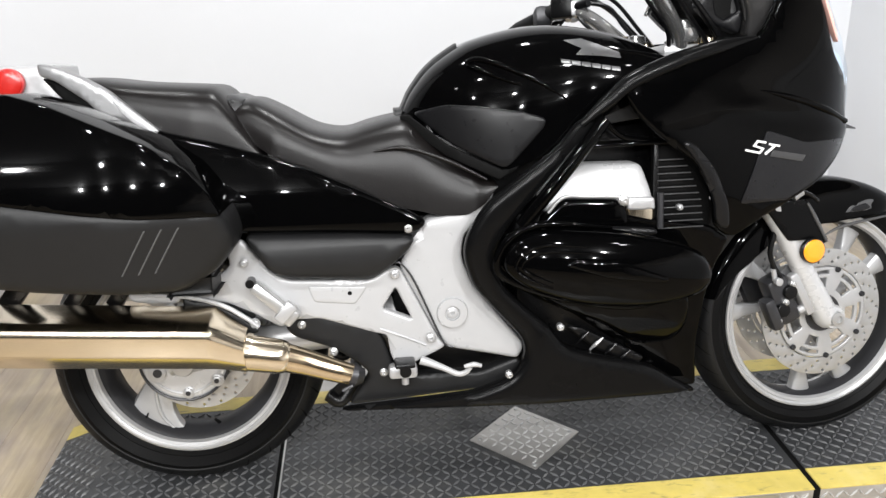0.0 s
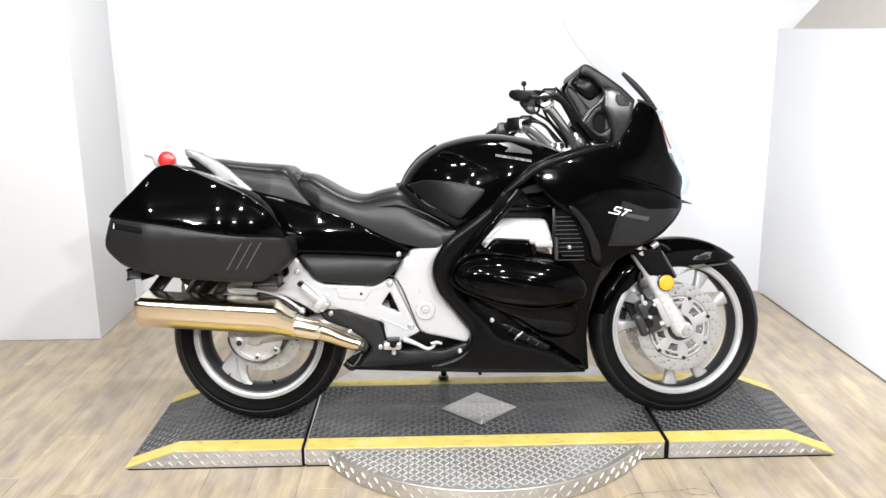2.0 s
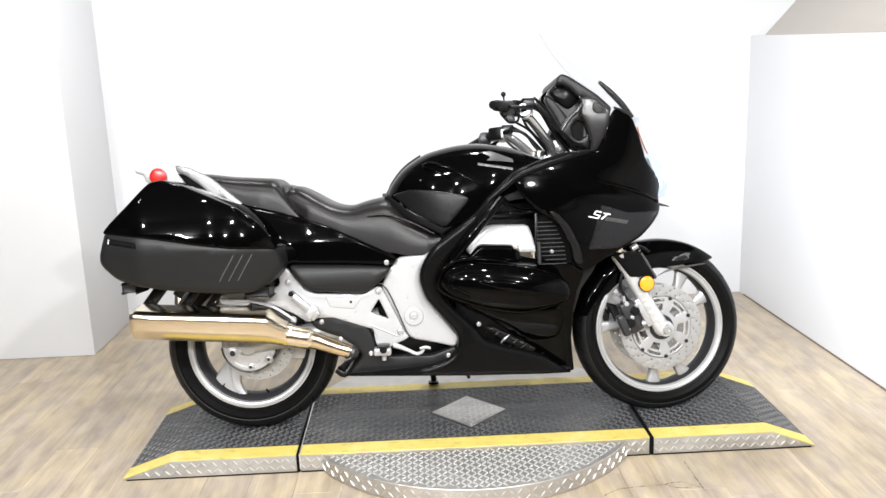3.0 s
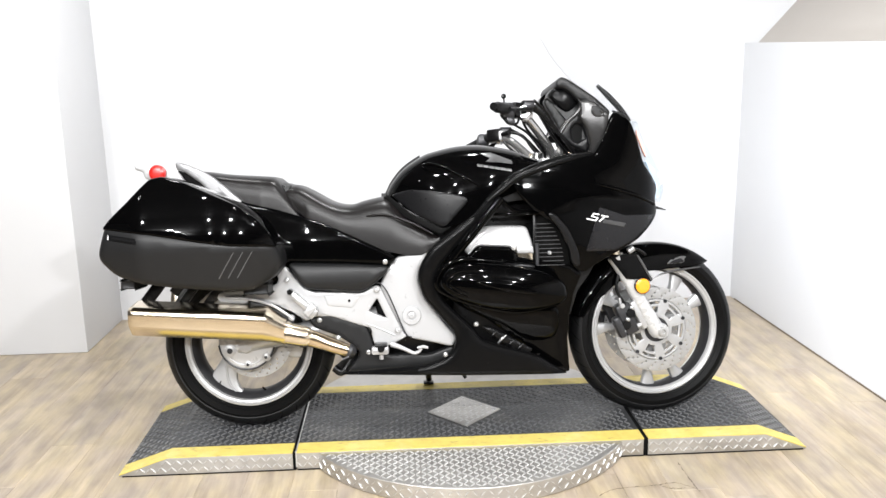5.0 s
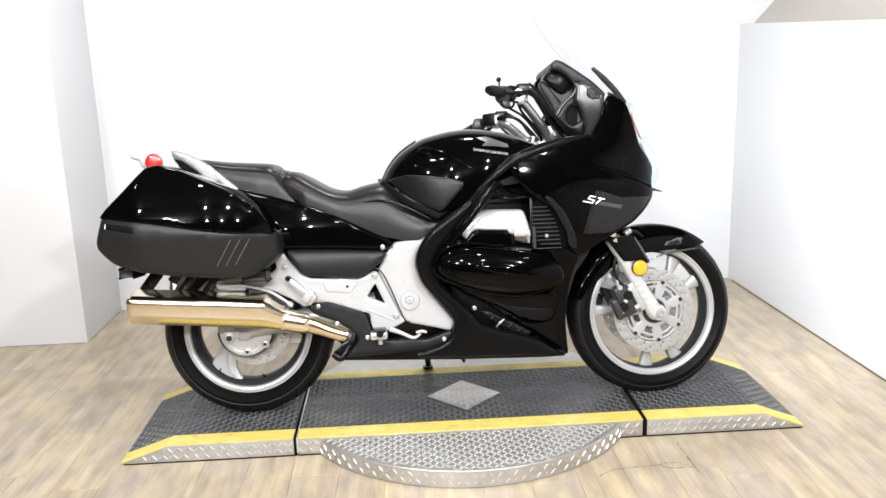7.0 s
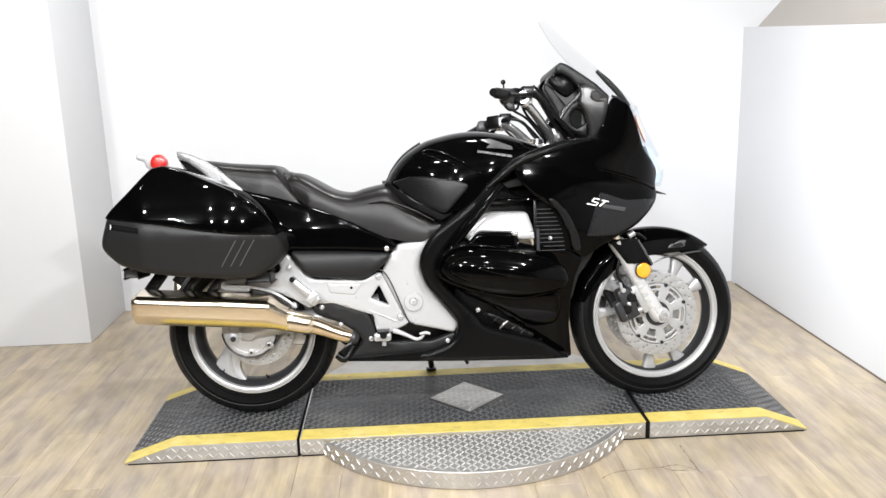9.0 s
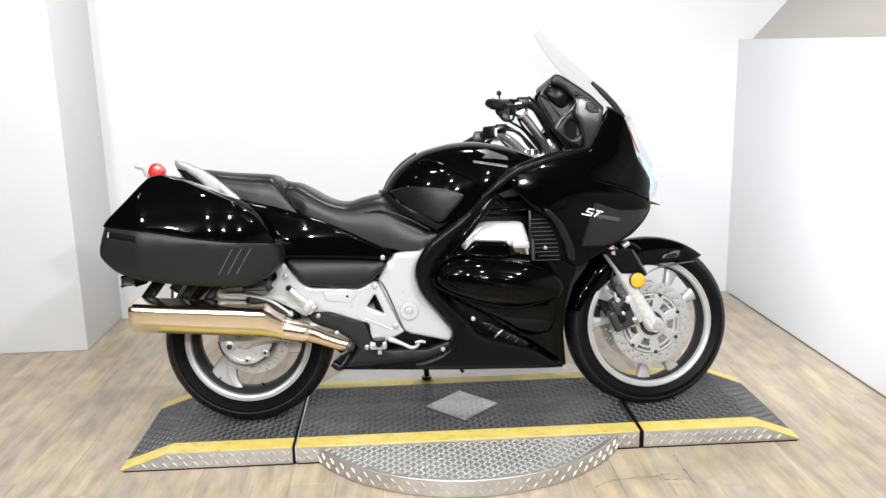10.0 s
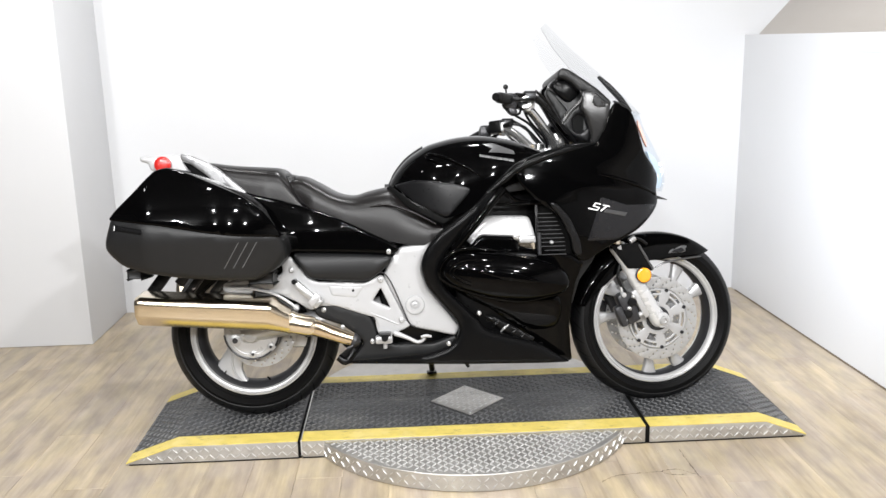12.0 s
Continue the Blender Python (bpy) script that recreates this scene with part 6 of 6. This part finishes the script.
part("stand_tip", tube([(0.018, -0.05, 0.190), (0.024, -0.05, 0.158), (0.034, -0.05, 0.140)], 0.006, 10), BLACKMETAL, bike, "small black stand lever")
for bx in (0.165, 0.220, 0.300):
    part("belly_stud", tube([(bx, -0.05, 0.195), (bx + 0.002, -0.05, 0.160), (bx + 0.008, -0.05, 0.150)], [0.004, 0.0035, 0.002], 8), BLACKMETAL, bike, "small black stud under the belly")
part("belly_pan", box(-0.33, 0.36, -0.12, 0.12, 0.186, 0.24, 0.02), MATTE, bike, "black belly pan")

BARS = pose(0.33, 0, 0.912) @ pose(0, 0, 0, -4, 0, 5) @ pose(-0.33, 0, -0.95)


def barred(bm, s):
    """Sets a part of the bars in place; each side is shifted to fit the camera's view, the near grip back and higher.
    """
    bm.transform(BARS)
    if s < 0:
        for v in bm.verts:
            k = min(1.0, max(0.0, (v.co.z - 0.94) / 0.10))
            v.co.x -= 0.028 * k
            v.co.z += 0.011 * k
    else:
        for v in bm.verts:
            v.co.z -= 0.32 * max(0.0, v.co.y - 0.27)
    return bm


part("top_clamp", moved(join(box(0.30, 0.39, -0.14, 0.14, 0.925, 0.955, 0.012)), BARS), CAST, bike, "silver top clamp")
for s in (-1, 1):
    hb = part("handlebar", barred(join(tube([(0.345, s * 0.115, 0.945), (0.325, s * 0.15, 0.985), (0.275, s * 0.205, 1.050), (0.232, s * 0.245, 1.082)], [0.022, 0.0175, 0.0165, 0.017], 16), tube([(0.345, s * 0.11, 0.925), (0.345, s * 0.11, 0.962)], 0.028, 20, 1), tube([(0.352, s * 0.11, 0.958), (0.352, s * 0.11, 0.972)], 0.017, 16, 1)), s), BARALU, bike, "polished cast handlebar riser")
    for bx, by, bz, br in ((0.372, 0.115, 0.966, 0.017), (0.408, 0.125, 0.956, 0.017), (0.330, 0.135, 0.985, 0.010)):
        part("clamp_bolt", barred(tube([(bx, s * by, bz - 0.02), (bx, s * by, bz + 0.008), (bx, s * by, bz + 0.014)], [br, br, br * 0.7], 16, 1), s), CHROME, hb)
    part("fork_cap", barred(moved(lathe([(0.0001, -0.034), (0.026, -0.034), (0.029, -0.026), (0.029, -0.008), (0.022, -0.006), (0.022, 0.006), (0.013, 0.010), (0.0001, 0.010)], 0, 0, 0, 28, False), pose(0.352, s * 0.128, 0.990, 90)), s), BARALU, hb, "polished fork top cap")
    part("bar_tube", barred(tube([(0.262, s * 0.20, 1.090), (0.122, s * 0.375, 1.078)], 0.0115, 14, 1), s), BLACKMETAL, hb)
    part("grip", barred(tube([(0.205, s * 0.272, 1.085), (0.200, s * 0.278, 1.0845), (0.128, s * 0.368, 1.078), (0.124, s * 0.373, 1.078)], [0.014, 0.0178, 0.0178, 0.015], 18, 1), s), MATTE, hb, "black rubber grip")
    part("bar_end", barred(tube([(0.124, s * 0.373, 1.078), (0.113, s * 0.387, 1.077)], [0.016, 0.013], 16, 1), s), BLACKMETAL, hb)
    part("switch_box", barred(box(-0.022, 0.022, -0.030, 0.030, -0.024, 0.026, 0.008, pose(0.218, s * 0.256, 1.084, 0, 0, s * 52)), s), BLACKMETAL, hb, "black switch box")
    part("reservoir", barred(join(box(0.238, 0.276, s * 0.255 - 0.020, s * 0.255 + 0.020, 1.092, 1.112, 0.006), box(0.235, 0.279, s * 0.255 - 0.022, s * 0.255 + 0.022, 1.1115, 1.116, 0.002)), s), CALIPER, hb, "dark grey fluid reservoir")
    part("lever", barred(tube([(0.270, s * 0.240, 1.088), (0.255, s * 0.290, 1.085), (0.205, s * 0.345, 1.074), (0.165, s * 0.395, 1.066)], [0.008, 0.007, 0.006, 0.007], 10), s), BLACKMETAL, hb, "black hand lever")
    part("throttle_housing", barred(join(box(0.152, 0.200, s * 0.300 - 0.020, s * 0.300 + 0.020, 1.050, 1.104, 0.014), box(0.168, 0.196, s * 0.305 - 0.012, s * 0.305 + 0.012, 1.034, 1.058, 0.008)), s), CALIPER, hb, "dark grey switch housing")
    cl = part("bar_clamp", barred(join(lathe([(0.0001, -0.016), (0.020, -0.016), (0.023, -0.010), (0.023, 0.016), (0.0001, 0.016)], 0.236, 1.078, s * 0.262, 28, False), box(0.238, 0.272, s * 0.250 - 0.014, s * 0.250 + 0.014, 1.058, 1.082, 0.006)), s), BARALU, hb, "silver bar clamp")
    part("clamp_hole", barred(disc(0.236, 1.080, s * 0.262 - 0.0165, 0.0095, 0.004, 16), s), DARK_GAP, cl)
    part("cable", barred(tube([(0.272, s * 0.238, 1.108), (0.322, s * 0.21, 1.070), (0.372, s * 0.19, 1.010), (0.405, s * 0.17, 0.965)], 0.0065, 8), s), BLACKMETAL, hb)
    part("lever_loop", barred(tube([(0.222, s * 0.268, 1.058), (0.205, s * 0.285, 1.040), (0.175, s * 0.30, 1.036), (0.160, s * 0.31, 1.050), (0.150, s * 0.32, 1.064)], 0.0035, 8), s), BLACKMETAL, hb)
    part("lever_clamp", barred(join(box(0.225, 0.262, s * 0.235 - 0.015, s * 0.235 + 0.015, 1.062, 1.100, 0.006), disc(0.245, 1.065, s * 0.255, 0.014, 0.03, 14)), s), CAST, hb)
    part("cable", barred(tube([(0.268, s * 0.235, 1.095), (0.315, s * 0.20, 1.075), (0.345, s * 0.17, 1.02), (0.395, s * 0.14, 0.955)], 0.0055, 8), s), BLACKMETAL, hb)
    part("cable", barred(tube([(0.285, s * 0.225, 1.125), (0.335, s * 0.20, 1.085), (0.375, s * 0.17, 1.02), (0.41, s * 0.15, 0.965)], 0.005, 8), s), BLACKMETAL, hb)
    part("cable", barred(tube([(0.238, s * 0.235, 1.075), (0.255, s * 0.20, 1.035), (0.300, s * 0.16, 0.985), (0.315, s * 0.13, 0.945)], 0.005, 8), s), BLACKMETAL, hb)
tog = part("toggle_lever", barred(join(tube([(0.178, -0.255, 1.098), (0.175, -0.258, 1.130)], 0.003, 8, 1), lathe([(0.0001, -0.009), (0.0065, -0.0065), (0.009, 0), (0.0065, 0.0065), (0.0001, 0.009)], 0.175, 1.133, -0.258, 16, False)), -1), BLACKMETAL, bike, "small black ball-ended lever by the grip")
part("base", barred(tube([(0.180, -0.253, 1.092), (0.178, -0.255, 1.108)], [0.009, 0.005], 10, 1), -1), REDPAINT, tog, "red base")

# plain marks on the fairing
def stroke(pts, wide):
    """The outline of a pen stroke along points."""
    pts = [Vector((x, 0, z)) for x, z in pts]
    sides = ([], [])
    for a, p in enumerate(pts):
        d0 = (p - pts[a - 1]).normalized() if a else (pts[1] - p).normalized()
        d1 = (pts[a + 1] - p).normalized() if a + 1 < len(pts) else d0
        n0, n1 = Vector((-d0.z, 0, d0.x)), Vector((-d1.z, 0, d1.x))
        m = (n0 + n1).normalized()
        off = m * (wide / 2 / max(0.6, m.dot(n0)))
        sides[0].append(((p + off).x, (p + off).z))
        sides[1].append(((p - off).x, (p - off).z))
    return sides[0] + sides[1][::-1]


for line, wide in (([(0.482, 0.7235), (0.463, 0.7275), (0.456, 0.7185), (0.476, 0.7115), (0.469, 0.7035), (0.437, 0.711)], 0.0040), ([(0.489, 0.720), (0.514, 0.7145)], 0.0042), ([(0.502, 0.7155), (0.481, 0.700)], 0.0050)):
    part("white_mark", panel(stroke(line, wide), lambda x, z: fair_half(x, z) + 0.005, 0.004, r=0.0006, step=0.006, corner=0.001), WHITEBAR, bike, "white model letter stroke")
part("grey_mark", panel([(0.499, 0.707), (0.578, 0.692), (0.570, 0.679), (0.492, 0.695)], lambda x, z: fair_half(x, z) + 0.005, 0.004, r=0.0008, step=0.010, corner=0.002), GREYBAR, bike, "grey plain model mark")


# ---- floor planks ----
PW, PL = 0.152, 1.22
plank_meshes = []
for k in range(2):
    plank_meshes.append(mesh_of(box(0.0, PW, 0.0, PL, -0.004, 0.0, 0.0011, seg=1), "plank"))
    plank_meshes[-1].materials.append(WOOD)
rng = random.Random(4)
for i in range(-28, 15):
    shift = rng.random() * PL
    for j in range(-6, 2):
        y = j * PL + shift
        end = min(y + PL, 1.95)
        y = max(y, -5.25)
        if end - y < 0.05:
            continue
        ob = new("plank", plank_meshes[rng.random() > 0.5])
        ob.parent = floor
        ob.location = (i * PW, y, 0)
        ob.scale.y = (end - y) / PL
